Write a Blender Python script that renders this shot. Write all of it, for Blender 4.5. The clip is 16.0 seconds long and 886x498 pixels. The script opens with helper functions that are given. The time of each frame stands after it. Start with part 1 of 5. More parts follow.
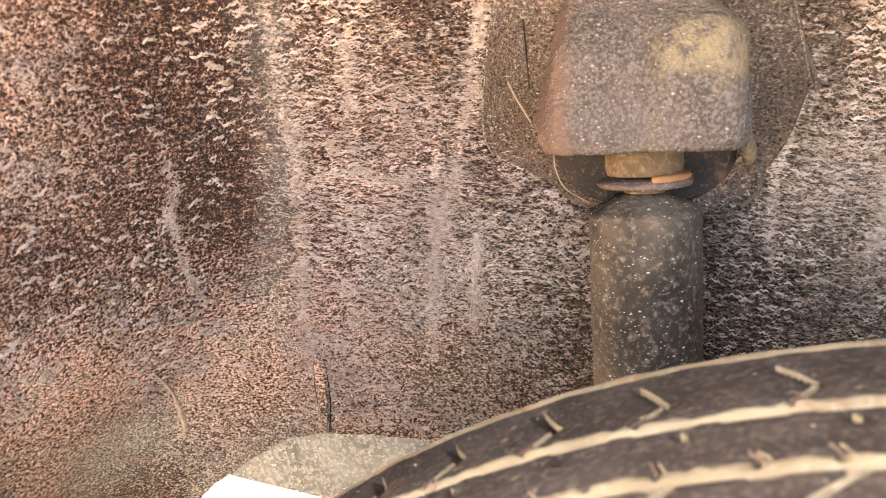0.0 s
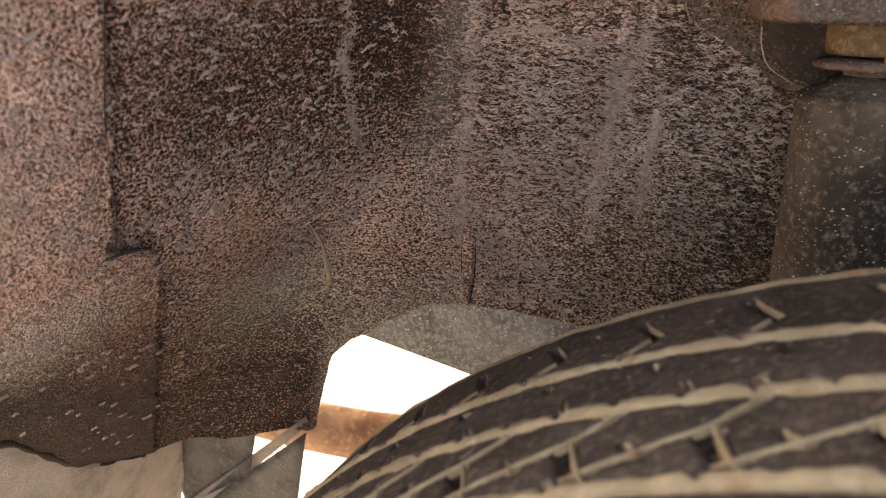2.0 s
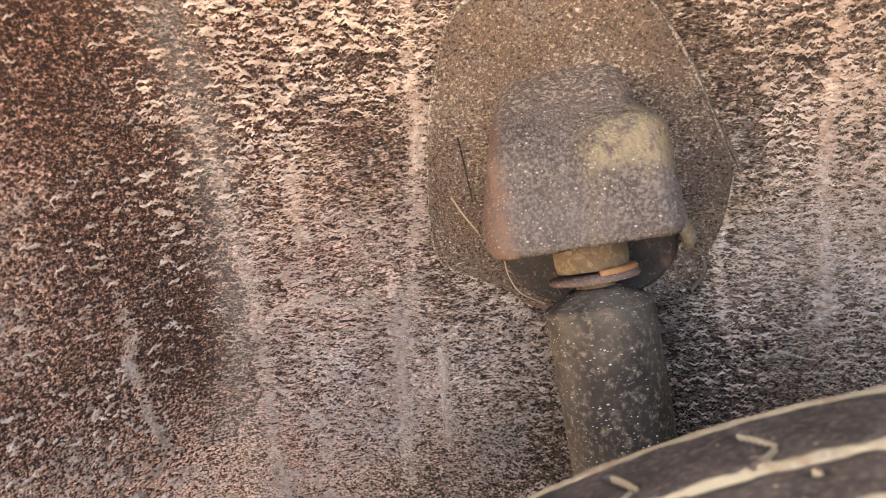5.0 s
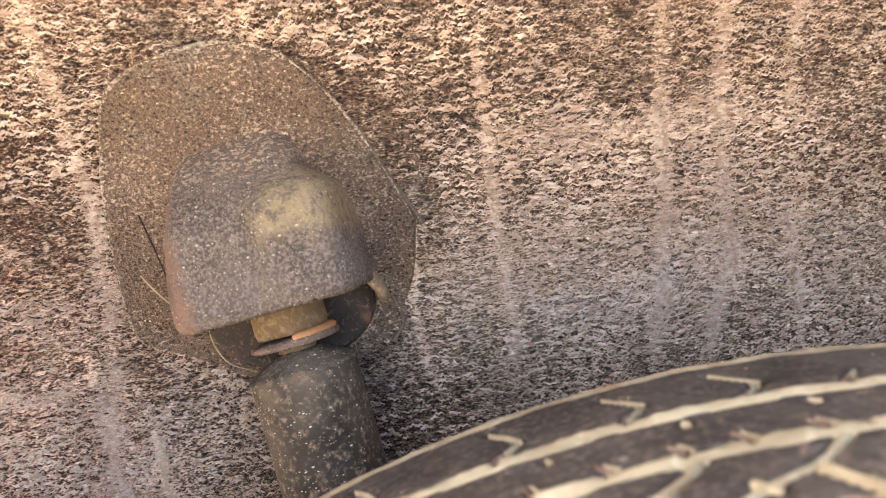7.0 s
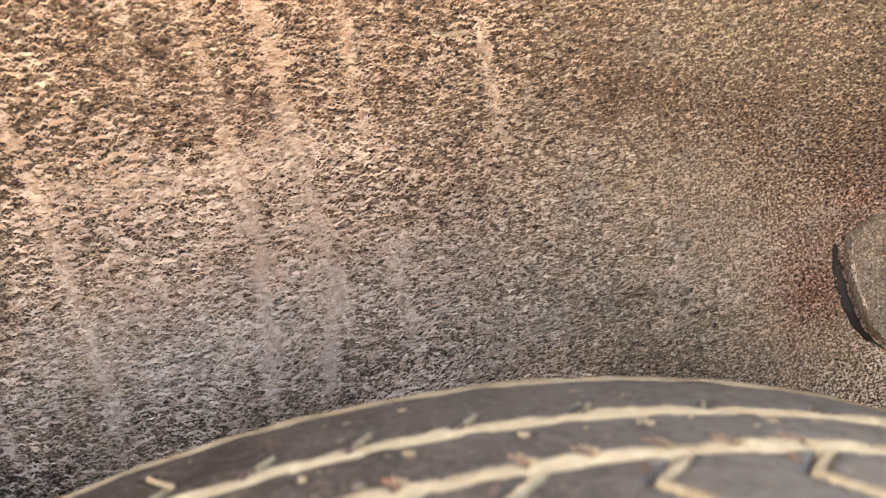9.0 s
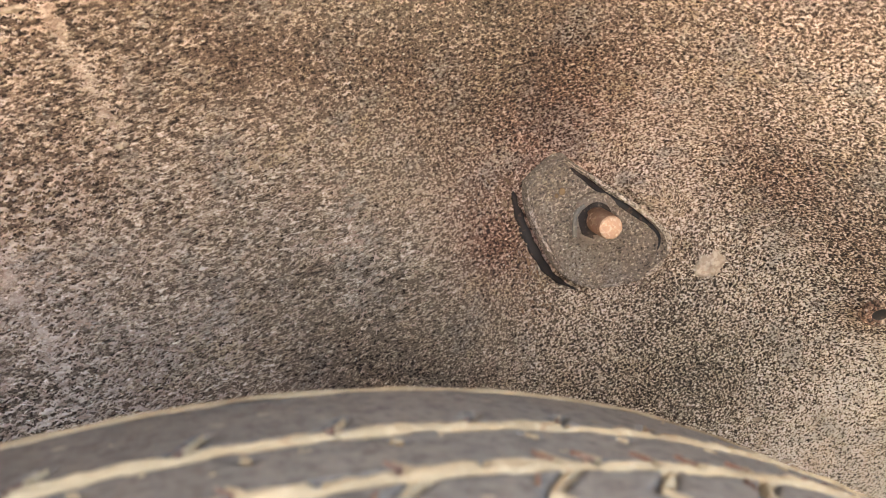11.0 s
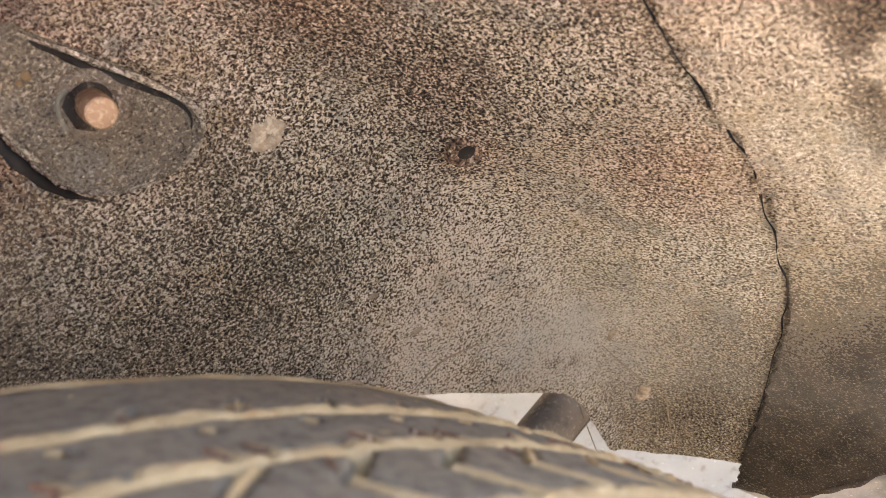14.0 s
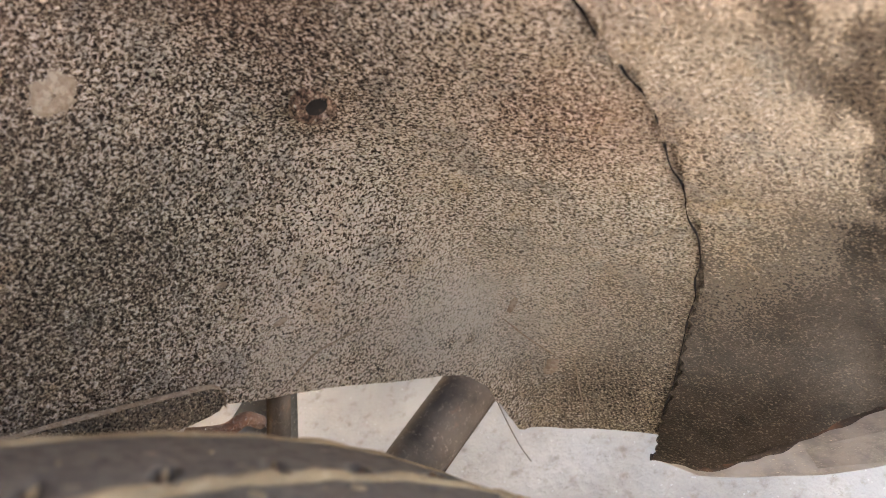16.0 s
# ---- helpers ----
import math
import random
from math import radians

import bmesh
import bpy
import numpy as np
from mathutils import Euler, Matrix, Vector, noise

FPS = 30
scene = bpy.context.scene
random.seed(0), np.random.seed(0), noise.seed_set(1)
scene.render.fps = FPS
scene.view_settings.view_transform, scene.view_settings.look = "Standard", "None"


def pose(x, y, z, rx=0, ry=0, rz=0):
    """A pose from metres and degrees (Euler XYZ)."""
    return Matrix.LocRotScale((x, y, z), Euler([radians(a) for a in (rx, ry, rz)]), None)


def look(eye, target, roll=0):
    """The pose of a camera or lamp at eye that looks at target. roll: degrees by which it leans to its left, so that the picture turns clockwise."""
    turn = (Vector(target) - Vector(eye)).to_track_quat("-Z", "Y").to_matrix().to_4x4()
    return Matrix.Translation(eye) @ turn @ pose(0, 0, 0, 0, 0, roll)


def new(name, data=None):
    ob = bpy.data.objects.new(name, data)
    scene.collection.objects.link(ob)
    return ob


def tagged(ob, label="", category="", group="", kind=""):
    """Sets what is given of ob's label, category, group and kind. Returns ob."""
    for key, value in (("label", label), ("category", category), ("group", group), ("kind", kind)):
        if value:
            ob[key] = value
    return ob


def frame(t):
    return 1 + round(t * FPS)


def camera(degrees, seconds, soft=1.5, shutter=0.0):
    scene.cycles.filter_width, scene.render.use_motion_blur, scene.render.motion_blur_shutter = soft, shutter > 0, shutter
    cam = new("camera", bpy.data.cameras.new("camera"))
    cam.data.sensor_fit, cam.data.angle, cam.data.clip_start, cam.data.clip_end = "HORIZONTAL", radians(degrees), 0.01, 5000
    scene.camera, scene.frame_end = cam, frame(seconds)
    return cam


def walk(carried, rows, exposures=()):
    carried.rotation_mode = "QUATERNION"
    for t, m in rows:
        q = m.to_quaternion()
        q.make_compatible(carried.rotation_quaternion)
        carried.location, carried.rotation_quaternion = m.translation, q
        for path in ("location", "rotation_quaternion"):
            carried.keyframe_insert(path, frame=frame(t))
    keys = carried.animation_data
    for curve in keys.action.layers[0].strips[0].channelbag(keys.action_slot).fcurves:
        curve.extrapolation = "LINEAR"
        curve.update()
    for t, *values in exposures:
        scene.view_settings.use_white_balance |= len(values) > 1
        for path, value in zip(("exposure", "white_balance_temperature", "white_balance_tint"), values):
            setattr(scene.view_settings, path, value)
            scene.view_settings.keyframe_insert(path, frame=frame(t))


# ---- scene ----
cam = camera(59.17, 16.0, soft=0.85)
cam.data.dof.use_dof, cam.data.dof.focus_distance, cam.data.dof.aperture_fstop = True, 0.335, 18.0
EXPOSURES = [(0.0, 4.95, 7350, 4), (0.5, 4.68, 7450, 4), (1.0, 4.13, 7500, 5), (1.5, 3.30, 7500, 5), (2.0, 3.32, 7150, 4), (2.5, 3.60, 6950, 5), (3.5, 4.02, 6850, 6), (4.2, 4.42, 6700, 4), (6.3, 4.66, 6750, 2), (9.2, 4.74, 7150, 2), (11.3, 4.68, 7150, 2), (13.0, 4.58, 7150, 2), (14.5, 4.14, 6900, 3), (16.0, 3.99, 6650, 3)]
walk(cam, [
    (0, pose(-0.1329, -0.0818, 0.6806, 70.68, -2.50, 17.23)),
    (0.5, pose(-0.1443, -0.0831, 0.6738, 67.09, -4.11, 21.58)),
    (1, pose(-0.1544, -0.0814, 0.6667, 63.63, -5.06, 24.68)),
    (1.5, pose(-0.1573, -0.0806, 0.6643, 61.92, -5.33, 26.27)),
    (2, pose(-0.1578, -0.0808, 0.6643, 62.30, -4.96, 26.51)),
    (2.5, pose(-0.1559, -0.0819, 0.6671, 64.44, -3.92, 25.72)),
    (3, pose(-0.1527, -0.0819, 0.6704, 67.36, -2.43, 24.19)),
    (3.5, pose(-0.1493, -0.0837, 0.6717, 70.94, -0.83, 22.56)),
    (4, pose(-0.1425, -0.0874, 0.6781, 74.73, 0.72, 20.04)),
    (4.2, pose(-0.1395, -0.0870, 0.6780, 75.97, 1.44, 18.66)),
    (6.3, pose(-0.0974, -0.0847, 0.6757, 82.86, 5.83, 5.93)),
    (6.5, pose(-0.0924, -0.0845, 0.6757, 82.68, 6.40, 4.51)),
    (7, pose(-0.0701, -0.0803, 0.6773, 82.44, 7.68, 1.23)),
    (7.5, pose(-0.0411, -0.0754, 0.6791, 82.30, 8.84, -2.62)),
    (8, pose(-0.0180, -0.0692, 0.6765, 81.95, 9.70, -6.42)),
    (8.5, pose(-0.0010, -0.0680, 0.6758, 81.29, 10.67, -9.66)),
    (9, pose(0.0166, -0.0677, 0.6758, 80.36, 11.94, -12.75)),
    (9.2, pose(0.0260, -0.0683, 0.6745, 79.83, 12.46, -14.09)),
    (11.3, pose(0.1050, -0.0644, 0.6608, 71.86, 17.24, -27.03)),
    (11.5, pose(0.1115, -0.0638, 0.6574, 70.88, 17.48, -28.49)),
    (12, pose(0.1272, -0.0606, 0.6501, 68.79, 18.29, -32.44)),
    (12.5, pose(0.1441, -0.0585, 0.6412, 66.14, 19.28, -36.39)),
    (13, pose(0.1580, -0.0557, 0.6353, 63.23, 20.13, -40.49)),
    (13.5, pose(0.1701, -0.0549, 0.6277, 59.98, 20.54, -44.61)),
    (14, pose(0.1803, -0.0498, 0.6192, 57.00, 20.64, -48.45)),
    (14.5, pose(0.1947, -0.0469, 0.6119, 54.22, 20.73, -51.33)),
    (15, pose(0.2120, -0.0418, 0.6018, 52.28, 20.69, -53.37)),
    (15.5, pose(0.2198, -0.0354, 0.5955, 51.62, 20.40, -54.45)),
    (16, pose(0.2211, -0.0313, 0.5904, 51.44, 20.09, -55.19)),
], EXPOSURES)

# ---- world, sun, exposure ----
SUN_ELEV, SUN_AZ = radians(31), radians(-66)   # azimuth measured from +y towards +x
world = bpy.data.worlds.new("sky")
scene.world = world
world.use_nodes = True
wn = world.node_tree.nodes
sky = wn.new("ShaderNodeTexSky")
sky.sky_type, sky.sun_disc = "NISHITA", False
sky.sun_elevation, sky.sun_rotation = SUN_ELEV, SUN_AZ
sky.dust_density, sky.air_density, sky.ozone_density = 7.0, 0.45, 0.3
world.node_tree.links.new(sky.outputs[0], wn["Background"].inputs[0])
wn["Background"].inputs[1].default_value = 0.15
sun = new("sun", bpy.data.lights.new("sun", "SUN"))
sun.data.energy, sun.data.angle, sun.data.color = 2.0, radians(0.6), (1.0, 0.95, 0.88)
sun_from = Vector((math.cos(SUN_ELEV) * math.sin(SUN_AZ), math.cos(SUN_ELEV) * math.cos(SUN_AZ), math.sin(SUN_ELEV)))
sun.matrix_world = look(sun_from * 10, (0, 0, 0))


# ---- materials ----
class Nodes:
    """Short hand for building one node material."""

    def __init__(self, name, rough=0.8, metal=0.0):
        self.mat = bpy.data.materials.new(name)
        self.mat.use_nodes = True
        self.t = self.mat.node_tree
        self.p = self.t.nodes["Principled BSDF"]
        self.p.inputs["Roughness"].default_value = rough
        self.p.inputs["Metallic"].default_value = metal
        self.p.inputs["Specular IOR Level"].default_value = 0.07
        self.co = self.t.nodes.new("ShaderNodeTexCoord").outputs["Object"]

    def put(self, socket, value):
        if hasattr(value, "is_output"):
            self.t.links.new(value, socket)
        else:
            socket.default_value = value

    def scaled(self, sx, sy, sz, shift=(0, 0, 0)):
        m = self.t.nodes.new("ShaderNodeMapping")
        m.inputs["Scale"].default_value = (sx, sy, sz)
        m.inputs["Location"].default_value = shift
        self.t.links.new(self.co, m.inputs["Vector"])
        return m.outputs[0]

    def noise(self, scale, detail=3, rough=0.55, distort=0.0, vec=None):
        n = self.t.nodes.new("ShaderNodeTexNoise")
        n.inputs["Scale"].default_value = scale
        n.inputs["Detail"].default_value = detail
        n.inputs["Roughness"].default_value = rough
        n.inputs["Distortion"].default_value = distort
        self.t.links.new(vec if vec else self.co, n.inputs["Vector"])
        return n.outputs[0]

    def voronoi(self, scale, vec=None, feature="F1"):
        n = self.t.nodes.new("ShaderNodeTexVoronoi")
        n.feature = feature
        n.inputs["Scale"].default_value = scale
        self.t.links.new(vec if vec else self.co, n.inputs["Vector"])
        return n.outputs[0]

    def attr(self, name):
        n = self.t.nodes.new("ShaderNodeAttribute")
        n.attribute_name = name
        return n.outputs["Fac"]

    def math(self, op, a, b=0.0, clamp=False):
        n = self.t.nodes.new("ShaderNodeMath")
        n.operation, n.use_clamp = op, clamp
        self.put(n.inputs[0], a)
        self.put(n.inputs[1], b)
        return n.outputs[0]

    def step(self, value, lo, hi, a=0.0, b=1.0):
        n = self.t.nodes.new("ShaderNodeMapRange")
        n.interpolation_type = "SMOOTHSTEP"
        self.put(n.inputs[0], value)
        self.put(n.inputs[1], lo)
        self.put(n.inputs[2], hi)
        self.put(n.inputs[3], a)
        self.put(n.inputs[4], b)
        return n.outputs[0]

    def mix(self, fac, a, b):
        n = self.t.nodes.new("ShaderNodeMix")
        n.data_type = "RGBA"
        self.put(n.inputs[0], fac)
        for s, v in ((n.inputs[6], a), (n.inputs[7], b)):
            self.put(s, (*v, 1) if isinstance(v, tuple) and len(v) == 3 else v)
        return n.outputs[2]

    def bump(self, height, strength, dist):
        n = self.t.nodes.new("ShaderNodeBump")
        n.inputs["Strength"].default_value = strength
        n.inputs["Distance"].default_value = dist
        self.put(n.inputs["Height"], height)
        self.t.links.new(n.outputs[0], self.p.inputs["Normal"])

    def done(self, color, rough=None):
        self.put(self.p.inputs["Base Color"], (*color, 1) if isinstance(color, tuple) else color)
        if rough is not None:
            self.put(self.p.inputs["Roughness"], rough)
        return self.mat


TAN = (0.56, 0.395, 0.285)
RUSTY = (0.21, 0.098, 0.056)
TAR = (0.019, 0.014, 0.0105)


def undercoat():
    """Stone-chip coating caked with clay: wavy flecks where water ran, fine grit elsewhere."""
    m = Nodes("dusty_undercoat", 0.9)
    dust, fleck, red, haze, coarse = m.attr("dust"), m.attr("fleck"), m.attr("red"), m.attr("haze"), m.attr("coarse")
    # wavy level flecks where water ran, rounder grains elsewhere
    large = m.noise(250, 2, 0.5, 1.5, m.scaled(1, 1, 2.3))
    cut = m.math("SUBTRACT", 0.66, m.math("MULTIPLY", dust, 0.16))
    lumps = m.step(large, cut, m.math("ADD", cut, 0.03))
    lumps = m.math("MULTIPLY", lumps, m.math("ADD", m.math("MULTIPLY", fleck, 0.95), 0.05))
    dash = m.math("SUBTRACT", m.noise(400, 2, 0.5, 1.1, m.scaled(1, 1, 2.5)), 0.5)
    grain = m.math("SUBTRACT", m.noise(900, 1, 0.5, 0.6, m.scaled(1, 1, 1.2)), 0.5)
    fine = m.math("SUBTRACT", m.noise(1500, 1), 0.5)
    calm = m.math("SUBTRACT", 1.0, m.math("MULTIPLY", fleck, 0.70))
    relief = m.math("ADD", m.math("MULTIPLY", dash, m.math("MULTIPLY", fleck, 1.30)), m.math("MULTIPLY", m.math("MULTIPLY", grain, 1.25), calm))
    relief = m.math("ADD", relief, m.math("MULTIPLY", fine, 0.25))
    relief = m.math("ADD", 0.485, m.math("MULTIPLY", relief, coarse))
    patchy = m.math("MULTIPLY", m.math("SUBTRACT", m.noise(90, 3, 0.6), 0.5), 0.08)
    level = m.math("ADD", m.math("ADD", relief, m.math("MULTIPLY", lumps, 0.13)), m.math("ADD", patchy, m.math("MULTIPLY", m.math("SUBTRACT", dust, 0.5), 0.36)))
    base = m.mix(m.step(m.noise(60, 3), 0.3, 0.7), TAR, (0.042, 0.030, 0.022))
    base = m.mix(m.math("MULTIPLY", red, 0.6), base, (0.046, 0.022, 0.017))
    brown = m.mix(red, (0.165, 0.128, 0.092), (0.195, 0.098, 0.066))
    clay = m.mix(m.step(m.noise(17, 3), 0.3, 0.7), (0.40, 0.315, 0.230), (0.48, 0.385, 0.285))
    clay = m.mix(red, clay, (0.50, 0.305, 0.225))
    pale = m.mix(red, (0.66, 0.57, 0.47), (0.70, 0.470, 0.365))
    lift = m.math("MULTIPLY", red, 0.05)
    col = m.mix(m.step(level, m.math("ADD", lift, 0.315), m.math("ADD", lift, 0.415)), base, brown)
    col = m.mix(m.step(level, m.math("ADD", m.math("MULTIPLY", red, 0.02), 0.480), m.math("ADD", m.math("MULTIPLY", red, 0.02), 0.568)), col, clay)
    col = m.mix(m.step(level, 0.60, 0.71), col, pale)
    grey = m.step(m.noise(42, 4, 0.65), 0.52, 0.66, 0.0, 0.40)
    col = m.mix(m.math("MULTIPLY", grey, m.step(level, 0.40, 0.52)), col, (0.27, 0.248, 0.225))
    ochre = m.step(m.noise(55, 4, 0.65, 0.0, m.scaled(1, 1, 1, (3.1, 1.7, 0.4))), 0.54, 0.68, 0.0, 0.38)
    col = m.mix(m.math("MULTIPLY", ochre, m.step(level, 0.44, 0.56)), col, (0.44, 0.310, 0.175))
    speck = m.math("MULTIPLY", m.step(m.voronoi(300, m.scaled(1, 1, 1.4)), 0.10, 0.17, 1.0, 0.0), m.math("MULTIPLY", m.step(m.noise(140, 2), 0.52, 0.60, 0.0, 0.9), m.step(dust, 0.1, 0.4, 0.12, 1.0)))
    col = m.mix(speck, col, (0.66, 0.57, 0.46))
    col = m.mix(m.math("MULTIPLY", haze, m.math("MULTIPLY", m.step(level, 0.34, 0.58, 0.45, 1.0), m.step(m.noise(260, 4), 0.25, 0.75, 0.6, 1.0))), col, (0.56, 0.50, 0.425))
    height = m.math("ADD", m.math("MULTIPLY", m.step(level, 0.34, 0.70), 0.36), m.math("ADD", m.math("MULTIPLY", speck, 0.10), m.math("MULTIPLY", relief, 0.6)))
    m.bump(height, 1.0, 0.0042)
    return m.done(col, m.step(level, 0.4, 0.55, 0.62, 0.95))


def dusty(name, base, dust_col=TAN, amount=0.5, rough=0.6, metal=0.0, rust=0.0, grain=260, spots=True, bump=0.4, soft=0.14):
    """A painted or bare part with dust film, mud specks and patches of rust."""
    m = Nodes(name, rough, metal)
    b2 = tuple(c * 1.7 + 0.01 for c in base)
    col = m.mix(m.step(m.noise(45, 5), 0.3, 0.7), base, b2)
    if rust:
        col = m.mix(m.math("MULTIPLY", m.step(m.noise(38, 5, 0.6, 0.4), 0.62 - 0.3 * rust, 0.80 - 0.3 * rust), 0.9), col, RUSTY)
    lo = 0.66 - 0.26 * amount
    film = m.step(m.noise(grain, 3, 0.6), lo, lo + soft, 0.0, 0.85)
    dull = m.step(m.noise(950, 1, 0.5, 0.5), 0.42, 0.58, 0.45, 1.0)
    film = m.math("MULTIPLY", film, dull)
    col = m.mix(film, col, dust_col)
    col = m.mix(m.math("MULTIPLY", m.step(m.noise(26, 4), 0.35, 0.75), 0.55 * amount), col, dust_col)
    height = m.math("ADD", film, m.noise(700, 2))
    if spots:
        s = m.step(m.voronoi(250, m.scaled(0.85, 0.85, 1.7)), 0.11, 0.15, 1.0, 0.0)
        s = m.math("MULTIPLY", s, m.step(m.noise(110, 3), 0.51, 0.58))
        tiny = m.math("MULTIPLY", m.step(m.voronoi(520, m.scaled(0.8, 0.8, 1.5)), 0.13, 0.20, 1.0, 0.0), m.step(m.noise(160, 2), 0.44, 0.54))
        s = m.math("ADD", s, m.math("MULTIPLY", tiny, 0.7), True)
        col = m.mix(s, col, (0.66, 0.57, 0.46))
        height = m.math("ADD", height, s)
    m.bump(height, bump, 0.0008)
    return m.done(col, m.step(film, 0, 1, rough, 0.95))


def mount_coat():
    """Dusty pressed steel: rust on one flank, ochre clay on the other, flecked coating above."""
    m = Nodes("caked_mount_steel", 0.85)
    sep = m.t.nodes.new("ShaderNodeSeparateXYZ")
    m.t.links.new(m.co, sep.inputs[0])
    x = m.math("ADD", sep.outputs[0], m.math("MULTIPLY", m.math("SUBTRACT", m.noise(70, 4, 0.65), 0.5), 0.022))
    z = m.math("ADD", sep.outputs[2], m.math("MULTIPLY", m.math("SUBTRACT", m.noise(85, 4, 0.65), 0.5), 0.024))
    col = m.mix(m.step(m.noise(45, 5), 0.3, 0.7), (0.066, 0.050, 0.041), (0.115, 0.087, 0.071))
    film = m.step(m.noise(820, 3, 0.65), 0.40, 0.64, 0.0, 0.55)
    col = m.mix(film, col, (0.255, 0.198, 0.158))
    rust = m.math("MULTIPLY", m.step(x, -0.026, -0.018, 1.0, 0.0), m.step(m.noise(230, 4, 0.65), 0.34, 0.58, 0.35, 0.95))
    col = m.mix(rust, col, (0.180, 0.105, 0.073))
    ochre = m.math("MULTIPLY", m.math("MULTIPLY", m.step(x, 0.003, 0.014), m.step(z, 0.042, 0.054)), m.step(z, 0.066, 0.074, 1.0, 0.0))
    col = m.mix(m.math("MULTIPLY", ochre, m.step(m.noise(260, 4, 0.7), 0.36, 0.56, 0.10, 0.75)), col, (0.260, 0.195, 0.110))
    hood = m.step(z, 0.066, 0.080)
    flecks = m.step(m.noise(520, 2, 0.5, 0.9, m.scaled(1, 1, 1.8)), 0.52, 0.58)
    col = m.mix(m.math("MULTIPLY", hood, 0.55), col, (0.085, 0.060, 0.048))
    col = m.mix(m.math("MULTIPLY", hood, m.math("ADD", m.math("MULTIPLY", flecks, 0.62), 0.10)), col, (0.36, 0.262, 0.195))
    dots = m.math("MULTIPLY", m.step(m.voronoi(290, m.scaled(0.8, 0.9, 1.2)), 0.07, 0.20, 1.0, 0.0), m.step(m.noise(150, 3), 0.44, 0.54))
    tiny = m.math("MULTIPLY", m.step(m.voronoi(620), 0.14, 0.22, 1.0, 0.0), m.step(m.noise(190, 2), 0.46, 0.54))
    dots = m.math("ADD", dots, m.math("MULTIPLY", tiny, 0.6), True)
    col = m.mix(dots, col, (0.52, 0.415, 0.325))
    high = m.math("ADD", m.math("MULTIPLY", m.noise(560, 2, 0.6), 0.9), m.math("ADD", m.math("MULTIPLY", flecks, m.math("MULTIPLY", hood, 0.3)), m.math("ADD", m.math("MULTIPLY", dots, 0.5), m.math("MULTIPLY", ochre, 0.5))))
    m.bump(high, 1.0, 0.0017)
    return m.done(col)


def clay_mud():
    m = Nodes("dried_clay", 0.95)
    col = m.mix(m.step(m.noise(60, 5), 0.3, 0.7), (0.24, 0.175, 0.103), (0.35, 0.265, 0.160))
    col = m.mix(m.step(m.noise(320, 4), 0.50, 0.72, 0.0, 0.7), col, (0.42, 0.328, 0.210))
    col = m.mix(m.step(m.noise(130, 3, 0.6, 0.8), 0.58, 0.70, 0.0, 0.6), col, (0.24, 0.140, 0.075))
    m.bump(m.math("ADD", m.noise(260, 5, 0.7), m.noise(60, 3)), 0.6, 0.0012)
    return m.done(col)


def rubber():
    m = Nodes("worn_rubber", 0.72)
    col = m.mix(m.step(m.noise(70, 4), 0.3, 0.7), (0.042, 0.031, 0.024), (0.072, 0.054, 0.042))
    col = m.mix(m.step(m.noise(500, 4, 0.7), 0.46, 0.72, 0.0, 0.52), col, (0.22, 0.168, 0.130))
    sep = m.t.nodes.new("ShaderNodeSeparateXYZ")
    m.t.links.new(m.co, sep.inputs[0])
    front = m.math("ADD", sep.outputs[0], m.math("MULTIPLY", m.math("SUBTRACT", m.noise(14, 3), 0.5), 0.10))
    col = m.mix(m.math("MULTIPLY", m.step(front, -0.03, 0.14), m.step(m.noise(300, 4, 0.7), 0.30, 0.62, 0.30, 0.75)), col, (0.215, 0.184, 0.148))
    s = m.math("MULTIPLY", m.step(m.voronoi(120), 0.10, 0.18, 1.0, 0.0), m.step(m.noise(50, 2), 0.55, 0.62))
    col = m.mix(s, col, (0.26, 0.205, 0.15))
    m.bump(m.math("ADD", m.noise(650, 4, 0.7), m.noise(90, 3)), 0.35, 0.0008)
    return m.done(col)


def concrete():
    m = Nodes("pale_concrete", 0.9)
    col = m.mix(m.step(m.noise(9, 5), 0.3, 0.7), (0.37, 0.328, 0.280), (0.49, 0.442, 0.380))
    col = m.mix(m.step(m.noise(70, 5, 0.65), 0.52, 0.72, 0.0, 0.8), col, (0.25, 0.20, 0.145))
    col = m.mix(m.step(m.voronoi(140), 0.06, 0.12, 0.8, 0.0), col, (0.72, 0.68, 0.61))
    m.bump(m.noise(45, 6, 0.7), 0.7, 0.006)
    return m.done(col)


UNDERCOAT = undercoat()
MOUNT_COAT = mount_coat()
RUBBER, CLAY, CONCRETE = rubber(), clay_mud(), concrete()
BRACKET = dusty("dusty_bracket_paint", (0.070, 0.050, 0.036), (0.25, 0.185, 0.135), 0.66, 0.8, grain=480, soft=0.20, bump=0.8)
# near-black; in the hollows its colour stands in for shade
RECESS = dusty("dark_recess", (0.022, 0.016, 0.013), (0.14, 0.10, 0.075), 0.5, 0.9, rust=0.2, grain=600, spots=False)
BRACKET_LOBE = dusty("clay_caked_bracket", (0.090, 0.064, 0.040), (0.33, 0.240, 0.150), 0.74, 0.85, rust=0.1, grain=480, soft=0.26)
BRACKET_SIDE = dusty("rusty_bracket_side", (0.100, 0.060, 0.042), (0.30, 0.205, 0.150), 0.68, 0.85, rust=0.35, grain=560, soft=0.18, bump=0.8)
SHOCK_BODY = dusty("dusty_black_steel", (0.030, 0.021, 0.014), (0.26, 0.190, 0.130), 0.72, 0.65, rust=0.12, grain=420, soft=0.22, bump=0.7)
BUSHING = dusty("perished_rubber_bush", (0.12, 0.072, 0.036), (0.27, 0.185, 0.105), 0.70, 0.75, rust=0.3, grain=300, spots=False)
